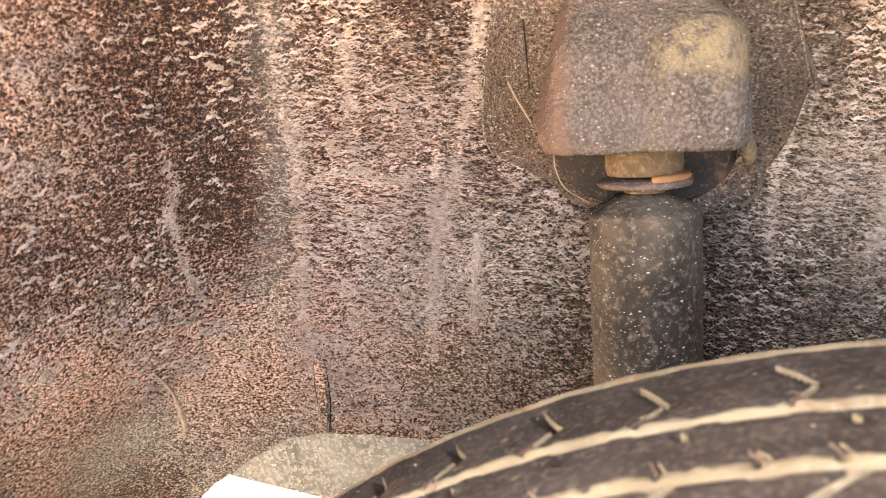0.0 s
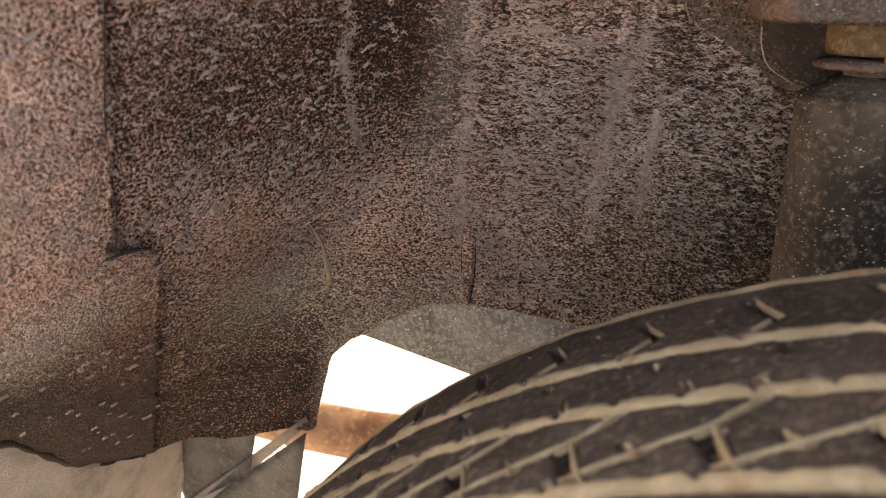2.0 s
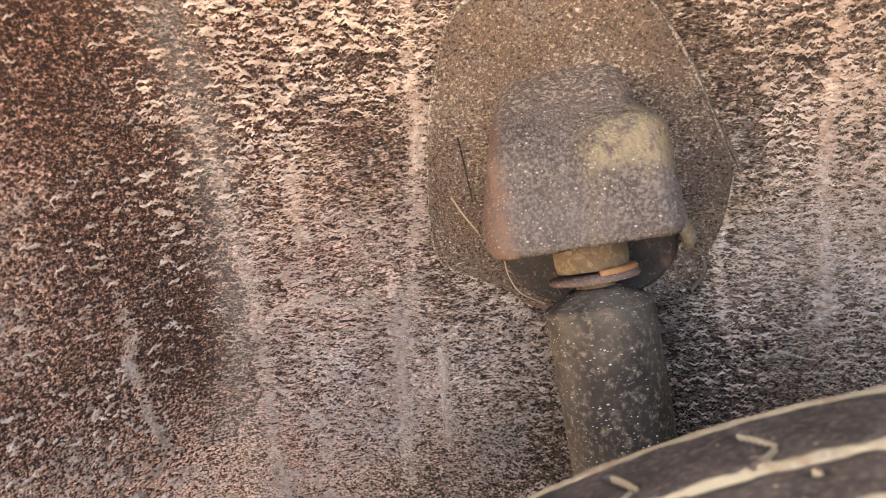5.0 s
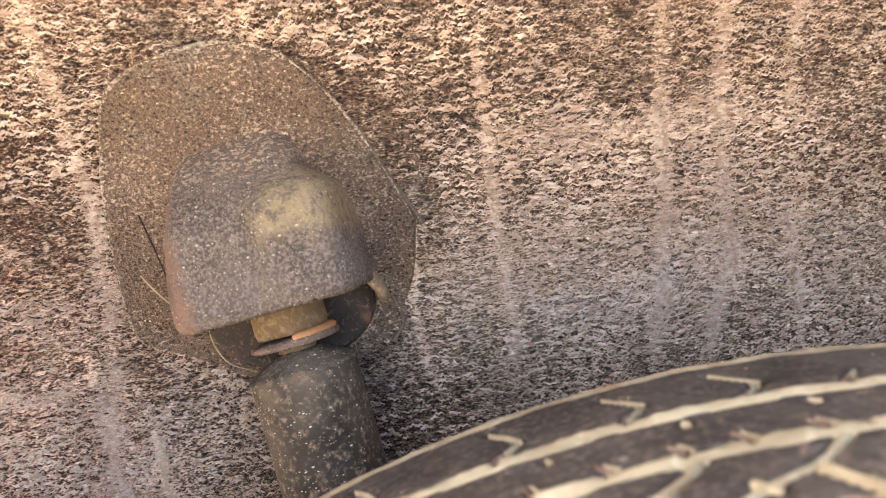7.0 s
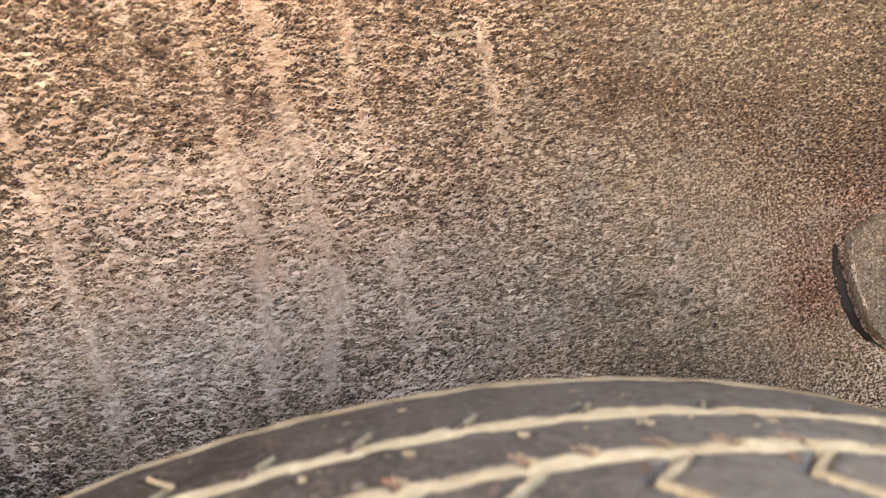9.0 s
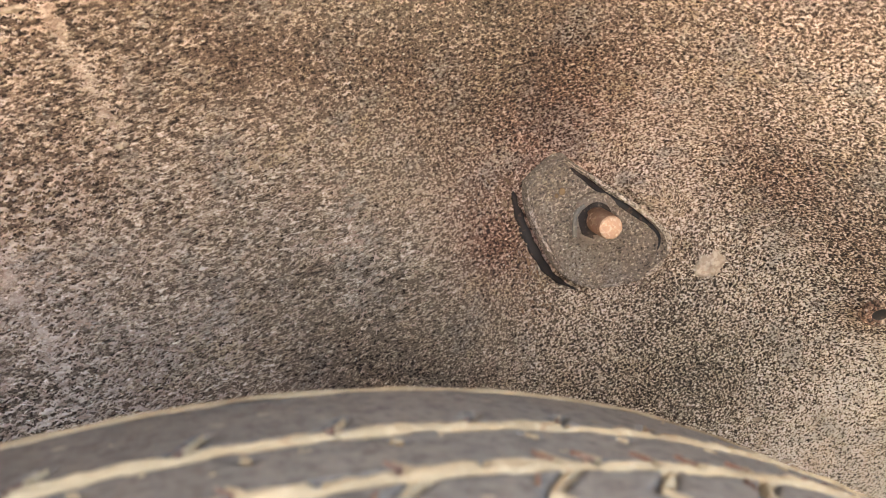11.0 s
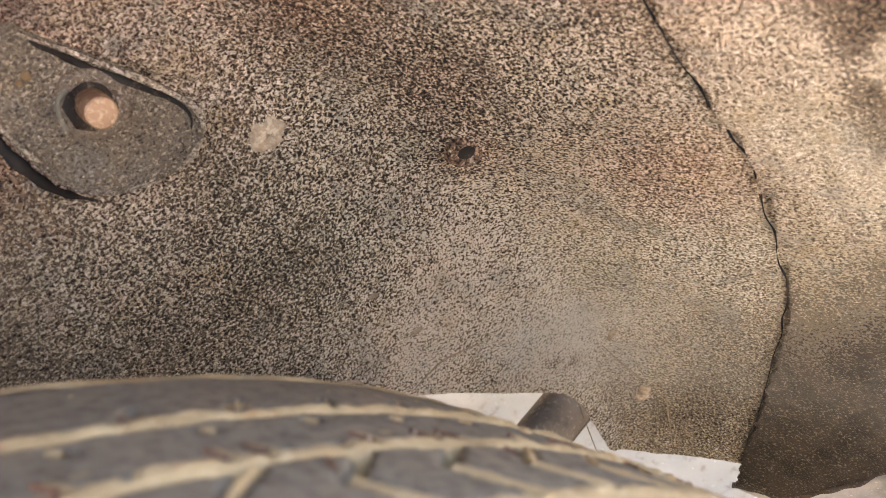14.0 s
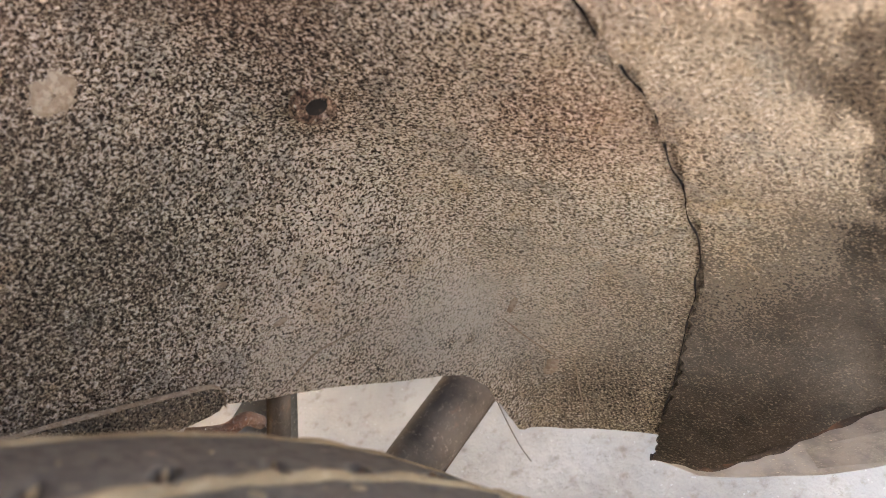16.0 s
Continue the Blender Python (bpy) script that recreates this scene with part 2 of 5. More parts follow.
ORANGE_RUST = dusty("orange_rust", (0.30, 0.125, 0.045), (0.38, 0.22, 0.11), 0.5, 0.85, rust=0.2, grain=420, spots=False)
DARK_STEEL = dusty("dark_steel", (0.040, 0.028, 0.019), (0.30, 0.225, 0.155), 0.55, 0.75, rust=0.15, grain=300, spots=False, soft=0.32)
STUD = dusty("rusted_stud", (0.27, 0.155, 0.095), (0.52, 0.37, 0.25), 0.75, 0.7, rust=0.2, grain=500, spots=False)
STUD_SIDE = dusty("brown_stud", (0.13, 0.070, 0.042), (0.30, 0.195, 0.120), 0.55, 0.8, rust=0.3, grain=500, spots=False)
PLATE = dusty("dusty_plate", (0.085, 0.072, 0.056), (0.31, 0.255, 0.195), 0.72, 0.8, rust=0.18, grain=480, soft=0.30)
RAIL = dusty("grey_dusted_panel", (0.066, 0.064, 0.063), (0.26, 0.248, 0.238), 0.85, 0.9, grain=420)
PIPE = dusty("brown_rusted_pipe", (0.20, 0.105, 0.055), (0.46, 0.29, 0.17), 0.55, 0.7, rust=0.5, grain=160, spots=False)
BUMPER = dusty("pale_dusty_bumper", (0.27, 0.245, 0.228), (0.45, 0.395, 0.350), 0.85, 0.75, grain=140)
FLAP = dusty("dusty_plastic_flap", (0.12, 0.110, 0.098), (0.28, 0.255, 0.220), 0.60, 0.6, grain=240)
STRAW = dusty("dry_straw", (0.28, 0.20, 0.13), (0.42, 0.32, 0.22), 0.5, 0.9, spots=False)
def fleck_clay():
    m = Nodes("pale_clay_fleck", 0.95)
    col = m.mix(m.step(m.noise(32, 3), 0.35, 0.65), (0.41, 0.305, 0.240), (0.53, 0.410, 0.325))
    col = m.mix(m.step(m.noise(420, 2), 0.38, 0.62, 0.0, 0.75), col, (0.30, 0.195, 0.138))
    m.bump(m.noise(900, 2), 0.5, 0.0005)
    return m.done(col)


def patch_clay():
    m = Nodes("dried_clay_splat", 0.95)
    col = m.mix(m.step(m.noise(120, 4, 0.65), 0.35, 0.65), (0.29, 0.220, 0.158), (0.41, 0.322, 0.238))
    col = m.mix(m.step(m.noise(520, 2), 0.42, 0.60, 0.0, 0.6), col, (0.24, 0.170, 0.118))
    m.bump(m.noise(600, 3, 0.6), 0.8, 0.0016)
    return m.done(col)


FLECK, SPLAT = fleck_clay(), patch_clay()
CRUMB = dusty("brown_clay_crumb", (0.15, 0.085, 0.05), (0.42, 0.31, 0.22), 0.45, 0.9, grain=300, spots=False)
PAN = dusty("floor_pan_coating", (0.05, 0.045, 0.04), TAN, 0.35, 0.9)
# near-black for cracks and joints, and for shadow strips at the stud plate
BLACK_GAP = dusty("dark_gap_shade", (0.012, 0.010, 0.009), (0.10, 0.06, 0.045), 0.25, 0.95, spots=False)


# ---- mesh helpers ----
def obj(name, verts, faces, material, parent=None, label="", smooth=True):
    me = bpy.data.meshes.new(name)
    me.from_pydata([tuple(v) for v in verts], [], faces)
    me.materials.append(material)
    if smooth:
        me.polygons.foreach_set("use_smooth", [True] * len(me.polygons))
    me.update()
    ob = new(name, me)
    if parent:
        ob.parent = parent
    if label:
        tagged(ob, label)
    return ob


def part(name, bm, material, parent, label="", smooth=True):
    me = bpy.data.meshes.new(name)
    bmesh.ops.recalc_face_normals(bm, faces=bm.faces)
    bm.to_mesh(me)
    bm.free()
    me.materials.append(material)
    if smooth:
        me.polygons.foreach_set("use_smooth", [True] * len(me.polygons))
    ob = new(name, me)
    ob.parent = parent
    if label:
        tagged(ob, label)
    return ob


def thing(name, label, category, group="", kind=""):
    return tagged(new(name), label, category, group, kind)


def grid_faces(nu, nv, wrap_u=False):
    out = []
    for i in range(nu if wrap_u else nu - 1):
        for j in range(nv - 1):
            a, b = i * nv + j, ((i + 1) % nu) * nv + j
            out.append((a, b, b + 1, a + 1))
    return out


def lathe(profile, seg=48, wobble=0.0, seed=0):
    """A closed turned shape about z from (radius, height) pairs."""
    verts, n = [], len(profile)
    for i in range(seg):
        a = 2 * math.pi * i / seg
        for r, z in profile:
            k = 1 + wobble * noise.noise(Vector((math.cos(a) * 2 + seed, math.sin(a) * 2, z * 60)))
            verts.append((r * k * math.cos(a), r * k * math.sin(a), z))
    faces = grid_faces(seg, n, True)
    bm = bmesh.new()
    vs = [bm.verts.new(v) for v in verts]
    for f in faces:
        bm.faces.new([vs[k] for k in f])
    bm.faces.new([vs[i * n] for i in range(seg)])
    bm.faces.new([vs[i * n + n - 1] for i in reversed(range(seg))])
    return bm


def tube(points, radius, seg=20, squash=1.0):
    """A solid round bar along a line of points."""
    bm = bmesh.new()
    pts = [Vector(p) for p in points]
    rings = []
    for i, p in enumerate(pts):
        d = (pts[min(i + 1, len(pts) - 1)] - pts[max(i - 1, 0)]).normalized()
        u = d.cross(Vector((0.1, 0.2, 1.0))).normalized()
        w = d.cross(u)
        r = radius(i / (len(pts) - 1)) if callable(radius) else radius
        rings.append([bm.verts.new(p + r * (math.cos(a) * u + squash * math.sin(a) * w)) for a in (2 * math.pi * k / seg for k in range(seg))])
    for r1, r2 in zip(rings, rings[1:]):
        for k in range(seg):
            bm.faces.new((r1[k], r1[(k + 1) % seg], r2[(k + 1) % seg], r2[k]))
    bm.faces.new(rings[0])
    bm.faces.new(list(reversed(rings[-1])))
    return bm


def smooth_line(points, n):
    """n points along a Catmull-Rom curve."""
    pts = [Vector(p) for p in points]
    out = []
    for k in range(n):
        s = k / (n - 1) * (len(pts) - 1)
        i = min(int(s), len(pts) - 2)
        f = s - i
        p0, p1, p2, p3 = pts[max(i - 1, 0)], pts[i], pts[i + 1], pts[min(i + 2, len(pts) - 1)]
        out.append(0.5 * (2 * p1 + (p2 - p0) * f + (2 * p0 - 5 * p1 + 4 * p2 - p3) * f * f + (3 * p1 - p0 - 3 * p2 + p3) * f ** 3))
    return out


def box_bm(lo, hi, bevel=0.002):
    bm = bmesh.new()
    bmesh.ops.create_cube(bm, size=1)
    for v in bm.verts:
        v.co = Vector([lo[k] + (v.co[k] + 0.5) * (hi[k] - lo[k]) for k in range(3)])
    bmesh.ops.bevel(bm, geom=list(bm.edges), offset=bevel, segments=2, affect="EDGES")
    return bm


def n3(x, y, z, s):
    return noise.noise(Vector((x * s, y * s, z * s)))


# ---- the shape of the wheel housing ----
RIM_AT = (-60, -40, -20, 0, 20, 40, 60, 80, 100, 120)
RIM_R = (0.599, 0.527, 0.490, 0.471, 0.475, 0.449, 0.418, 0.425, 0.415, 0.440)


def falloff(b, w, depth):
    if b > 0:
        return depth * max(0.0, 1 - b / w) ** 2
    return depth - 2 * depth / w * b + 60 * b * b


def wall_y(x, z):
    """How far inboard the housing lies at (x, z)."""
    dz = z - 0.30
    rho, th = math.hypot(x, dz), math.degrees(math.atan2(x, dz))
    q = 0.5605 - z
    left = -0.2818 - 0.6149 / 2 * (q + math.sqrt(q * q + 0.0009))
    w = 0.15 - 0.1244 / (1 + math.exp(-(th - 35) / 6))
    plan = 0.333 / 2 * ((x - 0.2089) + math.sqrt((x - 0.2089) ** 2 + 0.0009))
    rim = float(np.interp(th, RIM_AT, RIM_R))
    along, off = (x - 0.355) * 0.434 - (z - 0.497) * 0.901, (x - 0.355) * 0.901 + (z - 0.497) * 0.434
    fold = 0.0
    if -0.07 < along < 0.14 and abs(off) < 0.06:
        ease = min(1.0, max(0.0, (along + 0.07) / 0.05)) * min(1.0, max(0.0, (0.14 - along) / 0.05))
        fold = ease * (0.0030 * math.exp(-((off + 0.014) / 0.013) ** 2) - 0.0022 * math.exp(-((off - 0.008) / 0.009) ** 2))
    return 0.2229 - fold - falloff(x - left, 0.1312, 0.0365) - falloff(rim - rho, w, 0.0744) - plan - 0.0139 * (z - 0.6)


def wall_normal(x, z):
    e = 0.001
    gx, gz = (wall_y(x + e, z) - wall_y(x - e, z)) / (2 * e), (wall_y(x, z + e) - wall_y(x, z - e)) / (2 * e)
    return Vector((gx, -1.0, gz)).normalized()


def on_wall(x, z, lift=0.0):
    return Vector((x, wall_y(x, z), z)) + wall_normal(x, z) * lift


LOW_X = (-0.60, -0.434, -0.408, -0.372, -0.362, -0.358, -0.350, -0.341, -0.331, -0.314, -0.292, -0.273, -0.222, -0.15, 0.20, 0.26, 0.287, 0.300, 0.324, 0.361, 0.371, 0.379, 0.3815, 0.384, 0.390, 0.394, 0.400, 0.412, 0.6)
LOW_Z = (0.340, 0.340, 0.338, 0.354, 0.354, 0.356, 0.388, 0.421, 0.434, 0.449, 0.466, 0.470, 0.472, 0.45, 0.45, 0.436, 0.412, 0.401, 0.382, 0.349, 0.339, 0.322, 0.300, 0.281, 0.278, 0.273, 0.269, 0.271, 0.275)


def low_edge(x):
    return float(np.interp(x, LOW_X, LOW_Z))


def seam_y(x, z):
    """Where along the depth the outer panel laps over the inner one."""
    if x > 0:
        return float(np.interp(z, (0.25, 0.282, 0.314, 0.341, 0.367, 0.393, 0.418, 0.447, 0.48, 0.58), (0.118, 0.109, 0.097, 0.089, 0.081, 0.074, 0.070, 0.067, 0.062, 0.066)))
    return float(np.interp(z, (0.33, 0.355, 0.407, 0.501, 0.537, 0.543, 0.56, 0.62), (0.168, 0.159, 0.140, 0.104, 0.089, 0.070, 0.068, 0.066)))


def outer_edge(x, y):
    """Lower edge of the outer panel, by depth."""
    if x > 0:
        return float(np.interp(y, (-0.06, 0.016, 0.056, 0.087, 0.121), (0.372, 0.314, 0.276, 0.254, 0.256)))
    return float(np.interp(y, (-0.06, 0.03, 0.061, 0.113, 0.159), (0.53, 0.478, 0.446, 0.374, 0.345)))


# trails of thrown clay: x at the top and at the foot, their heights, width
DRIPS = ((-0.197, -0.2225, 0.735, 0.565, 0.008), (-0.061, -0.058, 0.712, 0.578, 0.006), (0.003, 0.0055, 0.735, 0.635, 0.007), (0.0045, -0.0045, 0.642, 0.580, 0.008), (0.0235, 0.0285, 0.730, 0.618, 0.008),
         (0.0285, 0.0165, 0.622, 0.580, 0.008), (0.050, 0.0505, 0.722, 0.675, 0.005), (0.052, 0.055, 0.632, 0.586, 0.005), (-0.0165, -0.0172, 0.735, 0.703, 0.006), (-0.0907, -0.0975, 0.655, 0.610, 0.006),
         (-0.0975, -0.0914, 0.614, 0.582, 0.005), (0.093, 0.102, 0.712, 0.657, 0.005), (-0.274, -0.276, 0.68, 0.50, 0.007), (-0.252, -0.253, 0.66, 0.612, 0.006), (-0.2065, -0.2065, 0.578, 0.535, 0.0045),
         (-0.223, -0.2235, 0.61, 0.515, 0.008), (-0.3025, -0.3075, 0.615, 0.55, 0.0025))


def bell(d, w):
    return math.exp(-(d / w) ** 2)


def ramp(v, a, b):
    k = min(1.0, max(0.0, (v - a) / (b - a)))
    return k * k * (3 - 2 * k)


# lighter and darker, redder and paler places: x, y, z, reach, then clay, red and haze
# some dark entries are painted shade: valleys, the fold, just above the tyre
SOIL_SHADE_FRONT = ((0.321, 0.160, 0.569, 0.022, -0.20, 0.35), (0.344, 0.146, 0.530, 0.024, -0.22, 0.30), (0.358, 0.154, 0.491, 0.018, -0.12, 0.25), (0.354, 0.176, 0.455, 0.026, 0.08, 0.0), (0.366, 0.173, 0.405, 0.022, 0.08, 0.0),
              (0.176, 0.222, 0.525, 0.030, -0.26, 0.0), (0.221, 0.216, 0.572, 0.016, -0.18, 0.5), (0.253, 0.203, 0.610, 0.016, -0.10, 0.4), (0.285, 0.196, 0.520, 0.020, -0.12, -0.1), (0.295, 0.195, 0.475, 0.026, -0.16, -0.2),
              (0.399, 0.146, 0.394, 0.018, -0.12, 0.1), (0.414, 0.120, 0.315, 0.024, -0.16, 0.15), (0.410, 0.125, 0.290, 0.022, -0.14, 0.1), (0.384, 0.088, 0.470, 0.032, -0.04, 0.50), (0.381, 0.042, 0.500, 0.028, 0.12, -0.2), (0.430, 0.010, 0.370, 0.030, -0.25, 0.0))
SOIL_SHADE_REAR = ((-0.297, 0.163, 0.615, 0.018, -0.10, 0.0), (-0.294, 0.175, 0.590, 0.018, -0.10, -0.1), (-0.302, 0.148, 0.630, 0.018, -0.06, 0.1), (-0.318, 0.100, 0.585, 0.022, -0.05, 0.35), (-0.304, 0.198, 0.495, 0.018, -0.18, -0.2),
             (-0.171, 0.223, 0.540, 0.026, -0.18, -0.2), (-0.215, 0.222, 0.505, 0.024, -0.08, -0.3), (-0.189, 0.220, 0.612, 0.014, -0.10, 0.1), (-0.228, 0.203, 0.645, 0.020, 0.06, 0.1), (-0.310, 0.101, 0.657, 0.018, 0.26, 0.0),
             (-0.316, 0.095, 0.620, 0.016, 0.15, 0.0), (-0.325, 0.055, 0.605, 0.026, 0.16, 0.25), (-0.334, 0.116, 0.535, 0.022, 0.12, 0.2), (-0.300, 0.195, 0.450, 0.030, -0.20, -0.3), (-0.349, 0.168, 0.440, 0.030, -0.12, -0.4), (-0.349, 0.168, 0.475, 0.026, 0.02, -0.6))

# dark bands up here are mostly the shading of soft folds, put into colour
SOIL_SHADE_TOP = ((0.144, 0.205, 0.672, 0.016, -0.13, 0.1), (0.172, 0.204, 0.662, 0.018, -0.15, 0.1), (0.200, 0.200, 0.648, 0.018, -0.13, 0.2), (0.145, 0.222, 0.545, 0.022, -0.13, 0.0), (0.262, 0.185, 0.632, 0.030, -0.14, 0.25), (0.225, 0.200, 0.625, 0.026, -0.10, 0.1))


def soil_and_shade(p):
    """Clay, fleck size, redness and pale haze at a place on the housing, with some shade painted in."""
    x, y, z = p
    big, mid = n3(x, y, z, 9), n3(x + 3, y, z, 24)
    mid_wall = ramp(x, -0.33, -0.22) * (1 - ramp(x, 0.05, 0.21))
    dust = 0.55 + 0.12 * big + 0.09 * mid - 0.07 * ramp(z, 0.60, 0.70) * ramp(0.33 - abs(x), 0.0, 0.05) + 0.04 * bell(z - 0.545, 0.05)
    dust += -0.03 * mid_wall * ramp(z, 0.60, 0.70) - 0.06 * mid_wall - 0.10 * ramp(-x, 0.24, 0.30) * ramp(z, 0.50, 0.58) - 0.12 * ramp(-x, 0.31, 0.34) * (1 - ramp(z, 0.50, 0.56)) - 0.03 * (1 - ramp(z, 0.50, 0.60)) * mid_wall + 0.09 * (1 - ramp(z, 0.40, 0.50)) * ramp(x, 0.2, 0.28)
    dust += 0.13 * ramp(x, 0.20, 0.36) + 0.12 * ramp(-x, 0.28, 0.33) - 0.10 * bell(x - 0.36, 0.03)
    # dark column beside the fold: the turned-away side's shade, put into the clay
    dust -= 0.10 * ramp(-x, 0.255, 0.30) * (1 - ramp(-x, 0.315, 0.345)) * ramp(z, 0.50, 0.58)
    # shock absorber's shadow on the wall, painted as thinner clay
    dust -= 0.32 * bell(x + 0.112, 0.042) * (1 - ramp(z, 0.57, 0.635))
    # level clay line, then a faint crease whose shade is drawn by colour
    dust += 0.20 * bell(z - 0.675 - 0.002 * math.sin(x * 90), 0.006) * ramp(x, -0.07, -0.05) * (1 - ramp(x, 0.05, 0.08)) - 0.10 * bell(z - 0.605 + 0.33 * (x - 0.094) + 0.003 * math.sin(x * 110), 0.004) * ramp(x, 0.08, 0.11) * (1 - ramp(x, 0.18, 0.21))
    dust += 0.20 * bell(z - 0.603 - 0.003 * math.sin(x * 190), 0.0035) * ramp(x, -0.285, -0.27) * (1 - ramp(x, -0.225, -0.20))
    runs = 0.0
    for x_top, x_low, top, low, w in DRIPS:
        dx = x_low + (x_top - x_low) * min(1.0, max(0.0, (z - low) / (top - low)))
        if low - 0.02 < z < top + 0.02:
            wob = dx + 0.0022 * noise.noise(Vector((x_top * 90, z * 60, 0)))
            runs += 0.09 * bell(x - wob, w * 0.26) * ramp(z, low - 0.006, low + 0.012) * (1 - ramp(z, top - 0.01, top + 0.02)) * ramp(noise.noise(Vector((x * 40, z * 70, x_top))), -0.5, 0.4)
            dust += (0.31 + 0.34 * noise.noise(Vector((x * 90, z * 130, x_top)))) * bell(x - wob, w * 0.32) * ramp(z, low - 0.006, low + 0.012) * (1 - ramp(z, top - 0.01, top + 0.02))
    fleck = ramp(x, -0.36, -0.27) * (1 - ramp(x + 0.08 * big, 0.13, 0.25))
    fleck = max(min(fleck, 1 - 0.45 * ramp(-x, 0.265, 0.30)), 0.5 * ramp(-x, 0.28, 0.31) * ramp(z, 0.53, 0.60))
    fleck *= 0.35 + 0.65 * ramp(z, 0.50, 0.585)
    red = 0.48 + 0.46 * ramp(-x, 0.14, 0.30) - 0.32 * ramp(x, 0.05, 0.20) - 0.06 * ramp(x, 0.30, 0.36) + 0.22 * big + 0.22 * bell(x - 0.33, 0.10) * ramp(z, 0.45, 0.6)
    red += 0.4 * bell(x + 0.33, 0.05) * bell(z - 0.60, 0.10) + 0.35 * bell(math.hypot(x - 0.235, z - 0.59), 0.03)
    haze = 1.0 * bell(math.hypot(x - 0.380, z - 0.366), 0.027) + 0.60 * bell(math.hypot(x - 0.356, z - 0.376), 0.022) + 0.45 * bell(math.hypot(x - 0.404, z - 0.332), 0.020) + 0.50 * bell(math.hypot(x - 0.316, z - 0.406), 0.022)
    # grey dust film; it also paints the shading of the bulge and turned flange
    film = 0.55 * bell(math.sqrt((x + 0.351) ** 2 + (y - 0.170) ** 2 + (z - 0.470) ** 2), 0.030) + 0.40 * bell(z - low_edge(x) - 0.006, 0.014) * ramp(-x, 0.255, 0.285) * (1 - ramp(-x, 0.352, 0.362))
    film += 0.55 * bell(math.sqrt((x + 0.357) ** 2 + (y - 0.058) ** 2 + (z - 0.510) ** 2), 0.026)
    haze += film
    red -= 0.7 * film
    for px, pz in ((0.333, 0.389), (0.3405, 0.376), (0.354, 0.367), (0.372, 0.3605), (0.381, 0.354), (0.348, 0.379), (0.362, 0.352)):
        spot = bell(math.hypot(x - px, z - pz), 0.0028 + 0.0012 * mid)
        haze, dust = haze * (1 - 0.8 * spot), dust - 0.30 * spot
    haze += runs + 0.42 * bell(x + 0.286 - 0.117 * (z - 0.551), 0.007) * ramp(z, 0.50, 0.54)
    for bx, by, bz, br, bd, bq in (SOIL_SHADE_FRONT if x > 0 else SOIL_SHADE_REAR) + SOIL_SHADE_TOP:
        d2 = ((x - bx) ** 2 + (y - by) ** 2 + (z - bz) ** 2) / (br * br)
        if d2 < 6:
            k = math.exp(-d2)
            dust, red = dust + bd * k, red + bq * k
    # darker towards the foot of the rear panels
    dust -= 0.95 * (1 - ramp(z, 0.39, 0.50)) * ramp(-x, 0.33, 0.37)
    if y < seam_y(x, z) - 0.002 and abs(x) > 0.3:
        # darker towards the outer panel's lower edge
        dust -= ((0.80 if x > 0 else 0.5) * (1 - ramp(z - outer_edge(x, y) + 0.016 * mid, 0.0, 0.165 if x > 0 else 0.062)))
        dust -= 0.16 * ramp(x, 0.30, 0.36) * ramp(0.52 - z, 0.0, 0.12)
    if y < 0.07:
        dust += (0.06 if x > 0 else 0.16) * ramp(0.07 - y, 0.0, 0.03)
        blot = ramp(n3(x * 0.3, y * 1.6, z * 0.5, 46) + 0.45 * n3(x, y, z, 90), -0.08, 0.35) * (bell(y - 0.012, 0.012) if x > 0 else bell(y - 0.030, 0.012))
        dust -= 0.55 * blot
        haze += (0.32 if x > 0 else 0.30 * ramp(z, 0.47, 0.52)) * ramp(0.055 - y, 0.0, 0.04) * (1 - blot) * (0.6 + 0.8 * mid)
        fleck *= 0.3
        # darker again low on the rear outer panel
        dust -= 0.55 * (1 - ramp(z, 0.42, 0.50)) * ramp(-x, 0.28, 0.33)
    # brightness from top to foot is balanced here through the clay's colour
    dust += 0.09 * ramp(-x, 0.16, 0.20) * (1 - ramp(-x, 0.33, 0.36)) * (1 - ramp(z, 0.53, 0.60)) + 0.07 * bell(x + 0.03, 0.10) * (1 - ramp(z, 0.61, 0.66)) - 0.05 * ramp(x, 0.06, 0.16) * ramp(z, 0.59, 0.67) + 0.08 * ramp(x, 0.26, 0.32) * (1 - ramp(z, 0.52, 0.57)) * (1 - ramp(x, 0.40, 0.42))
    dust += 0.13 * bell(math.hypot(x + 0.050, z - 0.635), 0.042) - 0.10 * bell(math.hypot(x - 0.300, z - 0.500), 0.045) + 0.07 * bell(math.hypot(x - 0.335, z - 0.425), 0.025) + 0.06 * bell(math.hypot(x - 0.110, z - 0.620), 0.04)
    dust += 0.07 * bell(z - 0.605, 0.045) * ramp(x, -0.20, -0.10) * (1 - ramp(x, 0.24, 0.32)) + 0.04 * ramp(x, 0.08, 0.14) * ramp(z, 0.62, 0.66) * (1 - ramp(x, 0.16, 0.22)) - 0.10 * bell(math.hypot(x - 0.245, z - 0.615), 0.035) + 0.07 * ramp(x, 0.26, 0.30) * bell(z - 0.44, 0.05)
    # the last term paints the contact shade just above the tyre
    dust += 0.12 * bell(math.hypot(x + 0.300, z - 0.510), 0.038) - 0.09 * ramp(-x, 0.18, 0.24) * ramp(z, 0.63, 0.68) - 0.24 * bell(x + 0.01, 0.09) * (1 - ramp(z, 0.572, 0.622))
    # ochre stain low down, made stronger to offset the bluish light there
    red -= 0.20 * mid_wall * (1 - ramp(z, 0.57, 0.63)) * ramp(x, -0.12, -0.06)
    dust -= 0.17 * ramp(x, 0.380, 0.402) * (1 - ramp(z, 0.33, 0.40))
